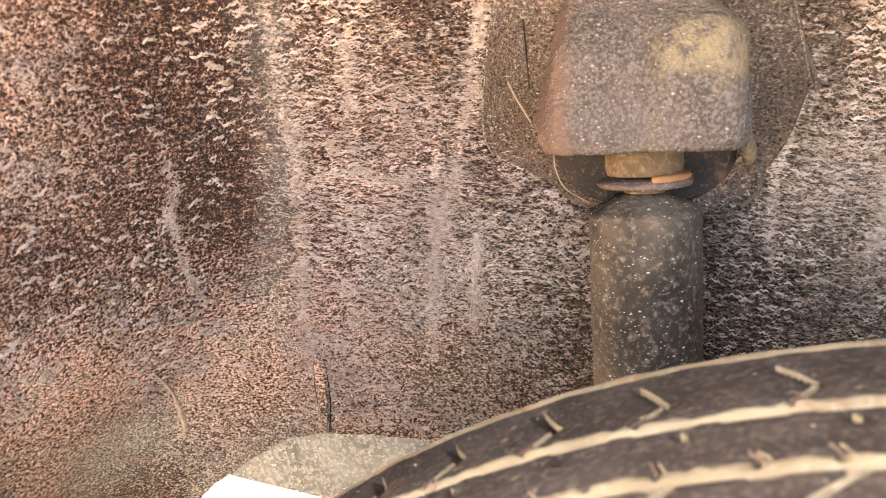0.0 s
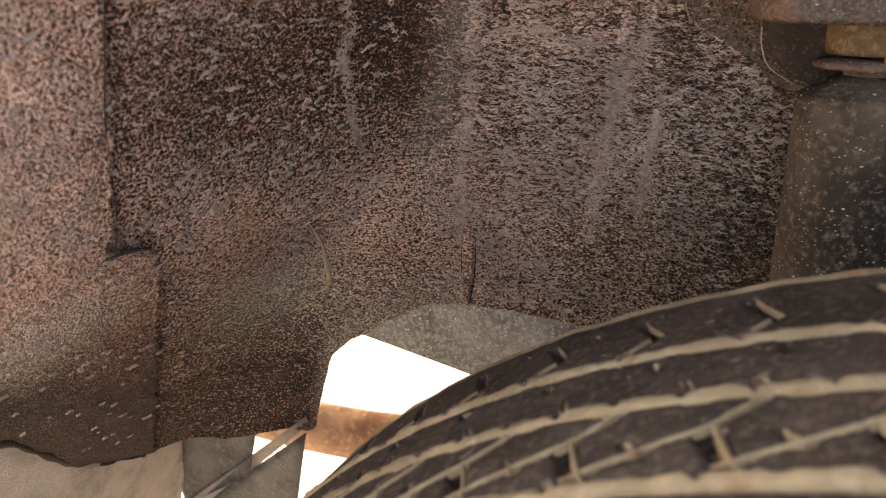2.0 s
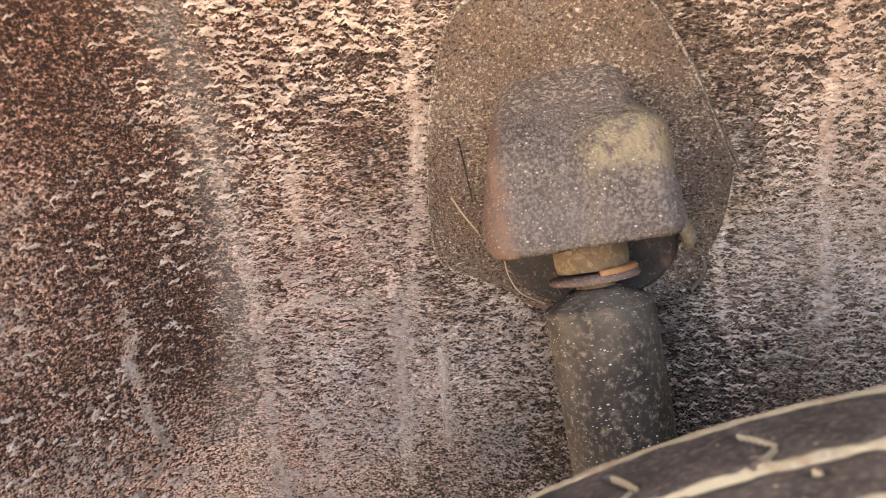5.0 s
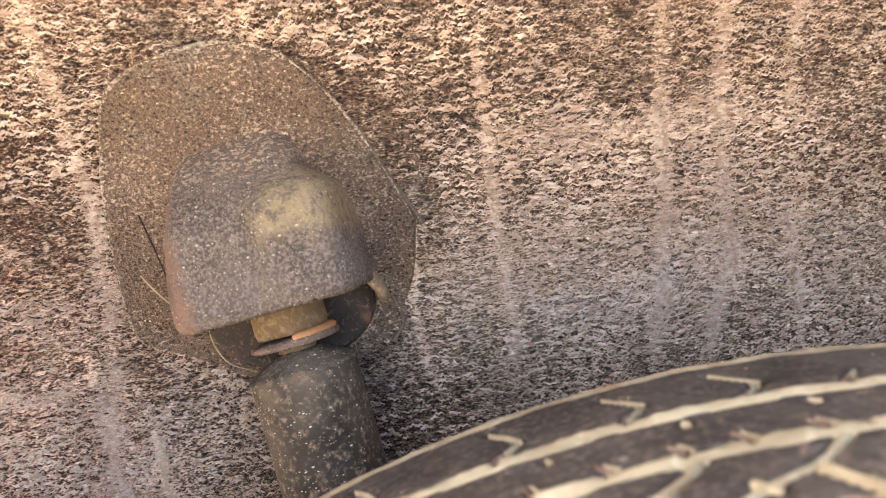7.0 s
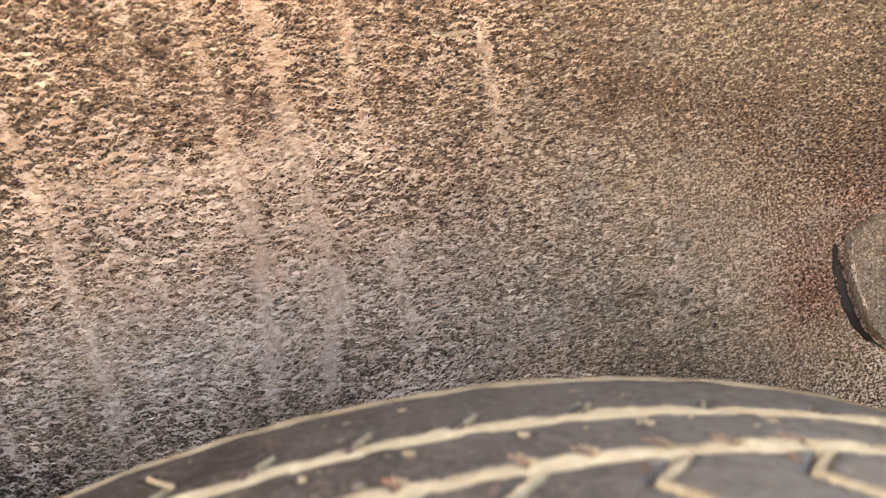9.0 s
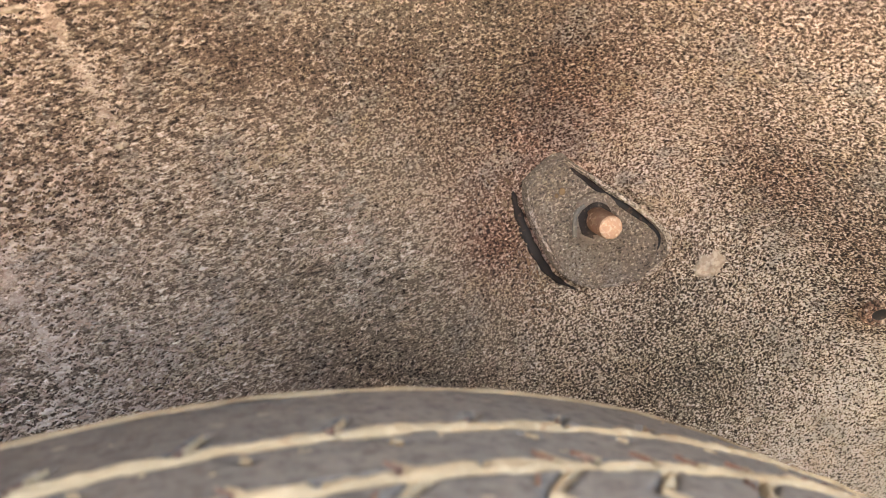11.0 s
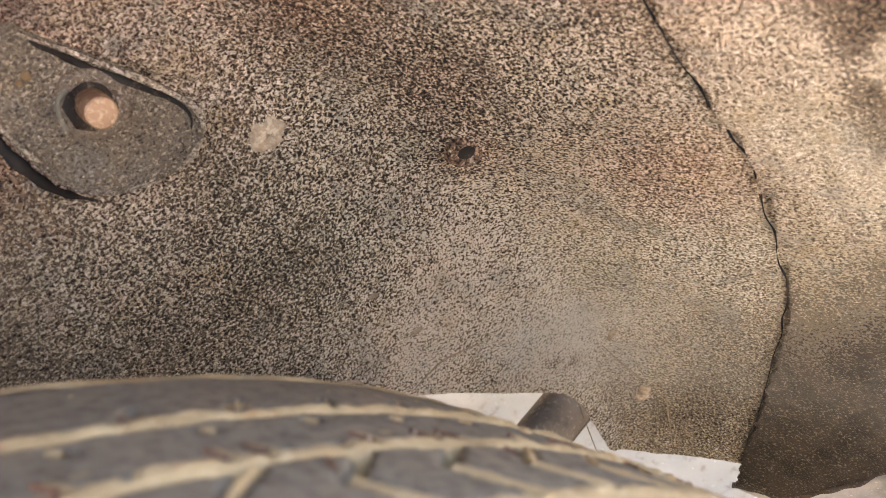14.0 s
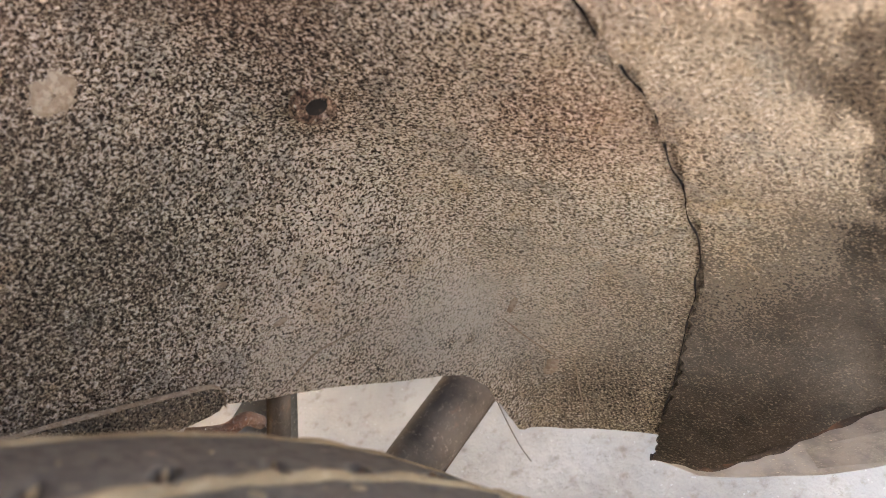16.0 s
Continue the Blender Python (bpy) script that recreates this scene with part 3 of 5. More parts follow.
    red -= 0.30 * ramp(x, 0.36, 0.39) * (1 - ramp(z, 0.36, 0.43))
    if y > seam_y(x, z) and z > 0.42:
        dust = max(dust, 0.24)
    coarse = 0.66 + 0.18 * ramp(-x, 0.12, 0.20) + 0.26 * ramp(-x, 0.15, 0.20) * (1 - ramp(z, 0.54, 0.60)) + 0.30 * ramp(x, 0.26, 0.34) - 0.02 * ramp(x, 0.355, 0.39) - 0.38 * ramp(0.095 - y, 0.0, 0.03) * ramp(x, 0.3, 0.34) + 0.16 * ramp(-x, 0.27, 0.31) + 0.10 * mid
    coarse += 0.14 * ramp(-x, 0.20, 0.26) * (1 - ramp(z, 0.52, 0.58)) + 0.30 * ramp(x, 0.18, 0.26) * (1 - ramp(x, 0.365, 0.385)) * (1 - ramp(z, 0.50, 0.58)) - 0.26 * ramp(x, 0.380, 0.400) * (1 - ramp(z, 0.37, 0.43))
    if y < seam_y(x, z) - 0.002 and x > 0.3:
        dust -= 0.05
        coarse = min(coarse, 0.46 - 0.20 * (1 - ramp(z - outer_edge(x, y), 0.02, 0.10)))
    if y < seam_y(x, z) - 0.002 and x < -0.3:
        dust, coarse = dust + 0.08 * ramp(z, 0.54, 0.60), min(coarse, 0.62)
    return min(1, max(0, dust)), min(1, max(0, fleck)), min(1, max(0, red)), min(1, max(0, haze)), coarse


def give_soil_and_shade(ob):
    me = ob.data
    vals = [soil_and_shade(v.co) for v in me.vertices]
    for k, name in enumerate(("dust", "fleck", "red", "haze", "coarse")):
        me.attributes.new(name, "FLOAT", "POINT").data.foreach_set("value", [v[k] for v in vals])


def housing_sheet(inner):
    """One of the two lapped sheets of the housing, as a fan of lines from the hub outwards."""
    nth, nr = 500, (230 if inner else 130)
    verts, keep = [], []
    for i in range(nth):
        th = radians(-108 + 212 * i / (nth - 1))
        s, c = math.sin(th), math.cos(th)
        # walk outwards by arc length
        lip = -0.025 + 0.026 * ramp(math.degrees(th), -52, -30) * (1 - ramp(math.degrees(th), 25, 48))
        line, rho = [], 0.06
        while rho < 0.66:
            x, z = rho * s, 0.30 + rho * c
            y = wall_y(x, z)
            line.append((rho, y))
            if y < lip:
                break
            rho += 0.0006
        rr, yy = np.array([a for a, _ in line]), np.array([b for _, b in line])
        arc = np.concatenate([[0], np.cumsum(np.hypot(np.diff(rr), np.diff(yy)))])
        sy = [seam_y(r * s, 0.30 + r * c) for r in rr]
        cut = int(np.argmax(yy < np.array(sy)))
        if inner:
            hi = min(len(arc) - 1, cut + 5)
            want = np.linspace(0, arc[hi], nr)
        else:
            want = np.linspace(arc[cut], arc[-1], nr)
        for a in want:
            r = float(np.interp(a, arc, rr))
            x, z = r * s, 0.30 + r * c
            y = float(np.interp(a, arc, yy))
            verts.append(Vector((x, y, z)))
            keep.append(z > (low_edge(x) if inner else outer_edge(x, y)))
    faces = []
    for f in grid_faces(nth, nr):
        if any(keep[k] for k in f):
            faces.append(f)
    # bring the cut corners onto the edge itself
    def above(v):
        return v.z - (low_edge(v.x) if inner else outer_edge(v.x, v.y))
    moved = {}
    for k in {k for f in faces for k in f if not keep[k]}:
        i, j = divmod(k, nr)
        for di, dj in ((0, 1), (0, -1), (1, 0), (-1, 0), (1, 1), (1, -1), (-1, 1), (-1, -1)):
            if 0 <= i + di < nth and 0 <= j + dj < nr and keep[(i + di) * nr + j + dj]:
                a, b = verts[k], verts[(i + di) * nr + j + dj]
                ga, gb = above(a), above(b)
                moved[k] = a + (b - a) * min(0.98, max(0.0, -ga / max(1e-6, gb - ga)))
                break
    for k, v in moved.items():
        verts[k] = v
    used = sorted({k for f in faces for k in f})
    idx = {k: i for i, k in enumerate(used)}
    pts = []
    for k in used:
        v = verts[k]
        d = 0.0012 * n3(v.x, v.y, v.z, 22) + 0.0006 * n3(v.x, v.y, v.z, 70) + 0.0004 * n3(v.x, v.y, v.z * 1.8, 190)
        to_hub = Vector((-v.x, -0.25, 0.30 - v.z)).normalized()
        pts.append(v + to_hub * (d + (0.0 if inner else 0.0030 + 0.0008 * n3(v.x, v.y, v.z, 120))))
    return pts, [tuple(idx[k] for k in f) for f in faces]


housing = thing("wall_wheel_housing", "dark undercoated wheel housing caked in reddish clay", "wheel housing", kind="structure")
for inner, pname, plabel in ((True, "inner_panel", "stone-chip coated inner panel with clay flecks and drips"), (False, "outer_panel", "outer arch panel lapped over the seam, pale with dust")):
    pv, pf = housing_sheet(inner)
    sheet = obj(pname, pv, pf, UNDERCOAT, housing, plabel)
    give_soil_and_shade(sheet)
    solid = sheet.modifiers.new("thickness", "SOLIDIFY")
    solid.thickness, solid.offset = 0.0022, -1.0 if inner else -1.0


def clay_flecks(count):
    """Wavy dashes of dried clay standing proud of the coating."""
    verts, faces = [], []
    trail = []
    for x_top, x_low, top, low, w in DRIPS:
        for k in range(int((top - low) * 2300)):
            z = random.uniform(low, top)
            if noise.noise(Vector((x_top * 50, z * 75, 3))) + random.uniform(-0.5, 0.6) > -0.15:
                trail.append((x_low + (x_top - x_low) * (z - low) / (top - low) + 0.0022 * noise.noise(Vector((x_top * 90, z * 60, 0))) + random.gauss(0, w * 0.17), z))
    made = -len(trail)
    while made < count:
        x, z = trail[made] if made < 0 else (random.uniform(-0.42, 0.25), random.uniform(0.35, 0.745))
        n = wall_normal(x, z)
        y = wall_y(x, z)
        run = made < 0
        if run:
            made += 1
        if y < -0.02 or z < low_edge(x) + 0.004 or z < outer_edge(x, y) + 0.004:
            continue
        dust, fleck, _, _, _ = soil_and_shade(Vector((x, y, z)))
        if not run and random.random() * 3.0 > (fleck * (1 - 0.90 * ramp(x, 0.04, 0.13)) * (1 - 0.82 * ramp(-x, 0.275, 0.295)) + 0.07 * ramp(0.24 - x, 0.0, 0.06) + 0.05 * ramp(-x, 0.30, 0.33) * (1 - ramp(z, 0.50, 0.54)) * ramp(y, 0.09, 0.13)) * (0.15 + 2.4 * dust ** 2.2) / max(0.3, -n.y):
            continue
        if math.hypot((x + 0.142) / 0.062, (z - 0.655) / 0.066) < 1:
            continue
        if abs(x + 0.286 - 0.117 * (z - 0.551)) < 0.005 and random.random() < 0.8:
            continue
        made += 0 if run else 1
        tx = Vector((-n.y, n.x, 0)).normalized()
        tz = n.cross(tx) * -1
        big = random.random() ** 3 * (1 - 0.6 * ramp(x, 0.02, 0.12)) * (1 - 0.35 * ramp(0.62 - z, 0.0, 0.07))
        length, wide = random.uniform(0.0011, 0.0026) + 0.0038 * big * random.uniform(0.6, 1.3), 0.00022 + 0.00045 * big + random.uniform(0, 0.00018)
        tilt, bend, hook = random.gauss(0, 0.22), random.gauss(0, 0.48), random.uniform(0, 6.28)
        base, steps = len(verts), 6
        c = Vector((x, y, z))
        if y < seam_y(x, z):
            c += Vector((-x, -0.25, 0.30 - z)).normalized() * 0.0032
        for k in range(steps):
            u = k / (steps - 1) * 2 - 1
            a = u * length / 2
            b = a * tilt + length * 0.20 * bend * (u * u - 0.4) + 0.00045 * math.sin(u * 5 + hook)
            w = wide * (1 - 0.75 * abs(u) ** 2.5) * random.uniform(0.65, 1.35)
            q = c + tx * a + tz * b
            verts += [q + tz * w - n * 0.0003, q + n * (0.00035 + wide * 0.9), q - tz * w - n * 0.0003]
        for k in range(steps - 1):
            i = base + 3 * k
            faces += [(i, i + 3, i + 4, i + 1), (i + 1, i + 4, i + 5, i + 2)]
    return verts, faces


def splash(points, width, lift, seed):
    """A thin ragged smear of clay along a line on the coating."""
    rnd = random.Random(seed)
    line = smooth_line([on_wall(x, z, lift) for x, z in points], 40)
    verts = []
    for k, q in enumerate(line):
        d = (line[min(k + 1, 39)] - line[max(k - 1, 0)]).normalized()
        n = wall_normal(q.x, q.z)
        side = d.cross(n).normalized()
        w = width(k / 39) * rnd.uniform(0.55, 1.35)
        verts += [q + side * w - n * (lift + 0.0004), q + side * w * 0.3 + n * rnd.uniform(0, 0.0004), q - side * w * 0.4 + n * rnd.uniform(0, 0.0004), q - side * w - n * (lift + 0.0004)]
    return verts, grid_faces(40, 4)


for name, pts, wid, lab in (("clay_splash", ((-0.2045, 0.577), (-0.205, 0.567), (-0.207, 0.551), (-0.208, 0.535)), lambda s: 0.0019 * (1 - s) ** 0.8 + 0.0003, "crisp pale streak of thrown clay"),
                            ("clay_curl", ((-0.327, 0.519), (-0.330, 0.503), (-0.333, 0.488), (-0.335, 0.473), (-0.341, 0.467)), lambda s: 0.0007 + 0.0012 * bell(s - 0.55, 0.3), "curl of crusted clay"),
                            ("clay_splash", ((-0.267, 0.603), (-0.257, 0.6035), (-0.250, 0.606), (-0.246, 0.603), (-0.228, 0.602)), lambda s: 0.0005 + 0.0009 * bell(s - 0.5, 0.2), "thin level line of clay")):
    sv, sf = splash(pts, wid, 0.0005, len(pts) + len(lab))
    obj(name, sv, sf, SPLAT, housing, lab)

def clay_patch(x, z, half, tall, turn, seed):
    """A flat splat of dried clay with a ragged outline."""
    n = wall_normal(x, z)
    tx = Vector((-n.y, n.x, 0)).normalized()
    tz = tx.cross(n)
    verts = []
    for i in range(36):
        a = 2 * math.pi * i / 36
        rag = 1 + 0.30 * noise.noise(Vector((2 * math.cos(a), 2 * math.sin(a), seed))) + 0.22 * noise.noise(Vector((5 * math.cos(a), 5 * math.sin(a), seed + 9)))
        for f, h in ((0.05, 0.0008), (0.5, 0.0008), (0.85, 0.0006), (1.0, -0.0005)):
            u, v = half * math.cos(a) * f * rag, tall * math.sin(a) * f * rag
            p = on_wall(x, z) + tx * (u * math.cos(turn) - v * math.sin(turn)) + tz * (u * math.sin(turn) + v * math.cos(turn))
            verts.append(p + n * (h + 0.0003 * n3(p.x, p.y, p.z, 500)))
    return verts, grid_faces(36, 4, True) + [[i * 4 for i in range(36)]]


for k, (px, pz, half, tall, turn) in enumerate(((0.3038, 0.5325, 0.0075, 0.0055, -0.2), (0.4042, 0.3145, 0.0075, 0.0034, -1.0), (0.4009, 0.3590, 0.0052, 0.0016, -0.9), (0.3194, 0.4247, 0.0036, 0.0012, 0.1), (0.3104, 0.4519, 0.0025, 0.0010, 0.3),
                                                (-0.2533, 0.6056, 0.0045, 0.0016, -0.5), (-0.3292, 0.5445, 0.0016, 0.0030, 0.2), (0.0870, 0.7020, 0.0050, 0.0010, 0.1), (0.1010, 0.6560, 0.0024, 0.0013, 0.0), (0.0530, 0.6560, 0.0020, 0.0011, 0.0), (0.0265, 0.6870, 0.0030, 0.0014, 0.4))):
    cv, cf = clay_patch(px, pz, half, tall, turn, k * 3.7)
    obj("clay_patch", cv, cf, SPLAT, housing, "flat splat of pale dried clay")

for k, pts in enumerate((((0.4091, 0.345), (0.4078, 0.310), (0.4045, 0.276)), ((0.3968, 0.3544), (0.402, 0.336), (0.4071, 0.3175)), ((0.3069, 0.3990), (0.324, 0.4028), (0.3433, 0.3985)), ((0.2919, 0.4426), (0.301, 0.4395), (0.309, 0.4377)))):
    sv, sf = splash(pts, lambda s: 0.0004 * math.sin(math.pi * min(0.97, max(0.03, s))), 0.0003, 40 + k)
    obj("dust_scratch", sv, sf, SPLAT, housing, "thin pale scratch in the dust")
random.seed(11)
fv, ff = clay_flecks(30000)
tagged(obj("clay_fleck", fv, ff, FLECK, housing), kind="stuff")


# ---- ground and the closing panels of the body ----
gs = []
N = 60
for i in range(N + 1):
    for j in range(N + 1):
        u, v = i / N * 2 - 1, j / N * 2 - 1
        x, y = 30 * u * abs(u) ** 2.2, 30 * v * abs(v) ** 2.2
        gs.append((x, y, 0.002 * n3(x, y, 0, 6)))
ground = tagged(obj("ground", gs, grid_faces(N + 1, N + 1), CONCRETE), "pale rough concrete ground with grit", "ground", kind="structure")
# unseen plain boxes for the body, added to block sun and sky
pan = thing("unseen_body", "unseen plain car body that blocks sun and sky", "car underbody", kind="structure")
part("pan_blocker", box_bm((-0.60, 0.27, 0.47), (2.4, 1.75, 0.50)), PAN, pan)
part("pan_blocker", box_bm((-0.60, 0.20, 0.80), (2.4, 1.75, 0.83)), PAN, pan)
part("tail_blocker", box_bm((-1.0, -0.10, 0.40), (-0.602, 1.75, 1.40), 0.02), PAN, pan)
part("upper_blocker", box_bm((-1.0, 0.03, 0.84), (3.0, 1.72, 1.10), 0.03), PAN, pan)
part("roof_blocker", box_bm((-0.7, 0.20, 1.10), (2.4, 1.55, 1.50), 0.08), PAN, pan)
part("side_blocker", box_bm((-0.60, 0.245, 0.475), (2.4, 0.268, 0.80)), PAN, pan)


# ---- wheel and tyre ----
HUB = Vector((-0.0005, 0.0041, 0.3105))
CAMBER, TOE = -2.37, -0.56
TREAD_R, GROOVE = 0.3138, 0.0068
GROOVES = ((0.0502, 0.0040), (0.0280, 0.0042), (0.0010, 0.0048), (-0.0235, 0.0048), (-0.0450, 0.0045))
EDGE_IN, EDGE_OUT = 0.0866, -0.0650
MM = TREAD_R * math.pi / 180 * 1000     # millimetres per degree
# the pitch of the pattern changes round the tyre
ROOTS = (-76.0, -71.4, -66.9, -62.5, -58.0, -53.3, -48.6, -44.1, -39.5, -34.9, -30.1, -25.3, -19.6, -13.4, -8.5, -4.1, -0.5, 2.95, 6.7, 11.1, 15.8, 20.6, 25.6, 29.5, 33.8, 37.8, 41.3, 44.8, 48.3, 52.0, 55.6, 60.0, 64.5, 69.0, 73.5)
# cuts that repeat at each root: degrees and millimetres of both ends, half width
CUTS = (((0.0, 51.0), (1.15, 59.5), 0.9), ((0.0, 73.5), (1.35, 61.0), 0.9), ((2.0, 45.0), (2.25, 42.8), 0.8),
        ((0.0, 16.5), (1.2, 2.5), 1.5), ((1.6, 25.0), (0.0, 16.5), 1.0), ((0.0, 16.5), (-4.2, 4.0), 0.7), ((2.4, 14.0), (3.0, 9.5), 0.8))


def tread_depth(phi, y):
    """How deep the pattern is cut at an angle and a place across the tyre."""
    cut = 0.0
    for gy, gw in GROOVES:
        cut = max(cut, 1 - ramp(abs(y - gy - 0.0004 * math.sin(phi * 1.9)), gw * 0.42, gw * 0.62))
    ym = y * 1000
    if 1.0 < ym < 75.5:
        for root in ROOTS:
            if -4.5 < phi - root < 5.5:
                for (p0, y0), (p1, y1), w in CUTS if root < -1 else CUTS[:1] + CUTS[2:5]:
                    ax, ay, bx, by = (root + p0 - phi) * MM, y0 - ym, (root + p1 - phi) * MM, y1 - ym
                    dx, dy = bx - ax, by - ay
                    t = min(1.0, max(0.0, -(ax * dx + ay * dy) / (dx * dx + dy * dy)))
                    d = math.hypot(ax + t * dx, ay + t * dy)
                    if d < w * 1.7:
                        cut = max(cut, 0.85 * (1 - ramp(d, w * 0.8, w * 1.6)))
    return cut * GROOVE


def tyre_radius(y):
    """The outline of the tyre without its pattern."""
    mid, half = (EDGE_IN + EDGE_OUT) / 2, (EDGE_IN - EDGE_OUT) / 2
    u = abs(y - mid) / half
    r = TREAD_R - 0.0024 * u ** 2.4
    if u > 0.93:
        r -= 0.006 * ((u - 0.93) / 0.07) ** 2
    return r


def tyre_point(phi, y, r):
    a = radians(phi)
    return Vector((r * math.sin(a), y, r * math.cos(a)))


wheel = thing("wheel", "road wheel with a worn muddy black tyre", "wheel")
wheel.matrix_world = Matrix.Translation(HUB) @ pose(0, 0, 0, CAMBER, 0, TOE)
tyre = None


def build_tyre():
    ys = []
    y = EDGE_OUT
    while y < EDGE_IN + 1e-6:
        ys.append(y)
        y += 0.00095
    # fine pattern where the tread is seen, plain below
    phis = list(np.arange(-84, 84.01, 0.20))
    verts = [tyre_point(p, y, tyre_radius(y) - tread_depth(p, y) + 0.0002 * noise.noise(Vector((p * 0.7, y * 300, 0)))) for p in phis for y in ys]
    tread = obj("tread", verts, grid_faces(len(phis), len(ys)), RUBBER, None, "worn tread with clay in its grooves")
    rest = list(np.arange(84, 276.01, 3.0))
    low = [y for y in ys[::4]] + [EDGE_IN]
    verts = [tyre_point(p, y, tyre_radius(y) - (0.006 if min(abs(y - g) for g, _ in GROOVES) < 0.002 else 0)) for p in rest for y in low]
    lower = obj("tread_underside", verts, grid_faces(len(rest), len(low)), RUBBER)
    # side walls and bead
    prof = []
    for side, edge in ((1, EDGE_IN), (-1, EDGE_OUT)):
        r0 = tyre_radius(edge)
        prof.append([(edge, r0), (edge + side * 0.0012, r0 - 0.0022), (edge + side * 0.0035, r0 - 0.0065), (edge + side * 0.010, r0 - 0.020), (edge + side * 0.0155, r0 - 0.045), (edge + side * 0.014, r0 - 0.075), (edge + side * 0.004, r0 - 0.105), (edge - side * 0.010, r0 - 0.112)])
    walls = []
    for k, pr in enumerate(prof):
        seg = 180
        v = [tyre_point(360 * i / seg, y, r + (0.0009 * noise.noise(Vector((i * 0.9, y * 200, k))) if 0 < j < 3 else 0)) for i in range(seg) for j, (y, r) in enumerate(pr)]
        walls.append(obj("sidewall", v, grid_faces(seg, len(pr), True), RUBBER))
    return tread, lower, walls


t_tread, t_lower, t_walls = build_tyre()
tyre = t_tread
tyre.name = "tyre"
tyre.parent = wheel
for o in (t_lower, *t_walls):
    o.parent = tyre

# clay packed into the grooves
def gap_to(p, gi):
    """Millimetres along the groove to the nearest crack in its clay."""
    if gi == 1:
        return min(min(abs(p - q - 1.25), abs(p - q + 1.15)) for q in ROOTS) * MM
    return min(abs(p - q - 0.25) for q in ROOTS) * MM


for gi, (gy, gw) in enumerate(GROOVES[:4]):
    phis = list(np.arange(-80, 80.01, 0.20))
    verts = []
    for p in phis:
        swell = 0.5 + 0.5 * noise.noise(Vector((p * 0.22, gi * 7.0, 1.0)))
        wide = (0.92, 0.98, 0.80, 0.95)[gi] * (0.90 + 0.16 * swell + 0.12 * noise.noise(Vector((p * 0.8, gi * 5.0, 9.0))))
        for k in range(21):
            c = k / 10 - 1
            ragged = 1 + 0.14 * noise.noise(Vector((p * 1.1, math.copysign(4, c), gi * 2.0))) + 0.09 * noise.noise(Vector((p * 3.3, math.copysign(4, c), gi * 2.0)))
            y = gy + gw * wide * c * ragged
            lump = 0.6 * noise.noise(Vector((p * 0.55, y * 260, gi * 3.0))) + 0.5 * noise.noise(Vector((p * 1.9, y * 600, gi)))
            h = 0.0072 - 0.0074 * abs(c) ** 2.6 + 0.0011 * lump + 0.0009 * swell
            h -= (0.0034 if gi == 1 else 0.0022) * (1 - ramp(gap_to(p + (y - gy) * 60, gi), 0.3, 0.9)) * ramp(c, -0.35, 0.15)
            verts.append(tyre_point(p, y, tyre_radius(gy) - GROOVE + h))
    obj("groove_clay", verts, grid_faces(len(phis), 21), CLAY, tyre, "pale dried clay packed into the groove")


def strip(bm, p0, y0, p1, y1, half, height, rnd):
    """A rounded ridge of clay between two places on the tread (degrees, millimetres)."""
    n, rings = 9, []
    dx, dy = (p1 - p0) * MM, y1 - y0
    run = math.hypot(dx, dy)
    sx, sy = -dy / run, dx / run
    for j in range(n):
        f = j / (n - 1)
        w = half * (0.45 + 0.55 * math.sin(math.pi * min(1, 0.12 + 0.95 * f))) * rnd.uniform(0.8, 1.2)
        drift = 0.25 * math.sin(f * 5 + p0)
        ring = []
        for c in (-1.0, -0.55, 0.0, 0.55, 1.0):
            ph, ym = p0 + (p1 - p0) * f + sx * (w * c + drift) / MM, y0 + dy * f + sy * (w * c + drift)
            ring.append(bm.verts.new(tyre_point(ph, ym / 1000, tyre_radius(ym / 1000) + (height + rnd.uniform(-0.1, 0.1)) / 1000 - (0.0016 + height / 1000) * abs(c) ** 2.2)))
        rings.append(ring)
    for a, b in zip(rings, rings[1:]):
        for c in range(4):
            bm.faces.new((a[c], a[c + 1], b[c + 1], b[c]))


# clay in the cuts, some of it fallen out, and brown mud where the cuts leave the grooves
rt = random.Random(8)
cuts, pits = bmesh.new(), bmesh.new()
for root in ROOTS:
    bare = ramp(-root, 22, 30)          # the rear cuts are half empty
    for k, ((p0, y0), (p1, y1), w) in enumerate(CUTS):
        shift = 0.26 * bare if k in (1, 3) else 0.0
        if rt.random() < 0.06 or (k in (1, 5, 6) and root > -1):
            continue
        strip(cuts, root + p0 + shift, y0, root + p1 + shift, y1, w * (1.35 - 0.70 * bare) if k > 2 else w * (1.0 - 0.35 * bare), 0.45 if k != 1 else 0.2, rt)
    for q in (root + 1.25, root - 1.15):
        if rt.random() < 0.8:
            strip(cuts, q + 0.06, 33.6, q + 0.45, 29.5, 0.6, 0.7, rt)
            strip(pits, q - 0.22, 33.6, q + 0.16, 29.2, 0.45, 0.9, rt)
    strip(pits, root + 0.05, 51.2, root + 0.55, 54.8, 0.8, 0.75, rt)
    if rt.random() < 0.7:
        strip(pits, root + 0.2, 23.6, root - 0.15, 19.0, 0.9, 0.7, rt)
    for k in range(2):
        q, ym = root + rt.uniform(0, 4), rt.choice((45.0, 56.5, 34.5))
        strip(cuts, q, ym + rt.uniform(-1, 1), q + rt.uniform(0.15, 0.5), ym + rt.uniform(-1, 1), rt.uniform(0.3, 0.6), 0.15, rt)
tagged(part("slit_clay", cuts, CLAY, tyre), kind="stuff")
tagged(part("notch_mud", pits, BRACKET_SIDE, tyre), kind="stuff")
# clay line on the shoulder edge
verts, phis = [], list(np.arange(-80, 80.01, 0.4))
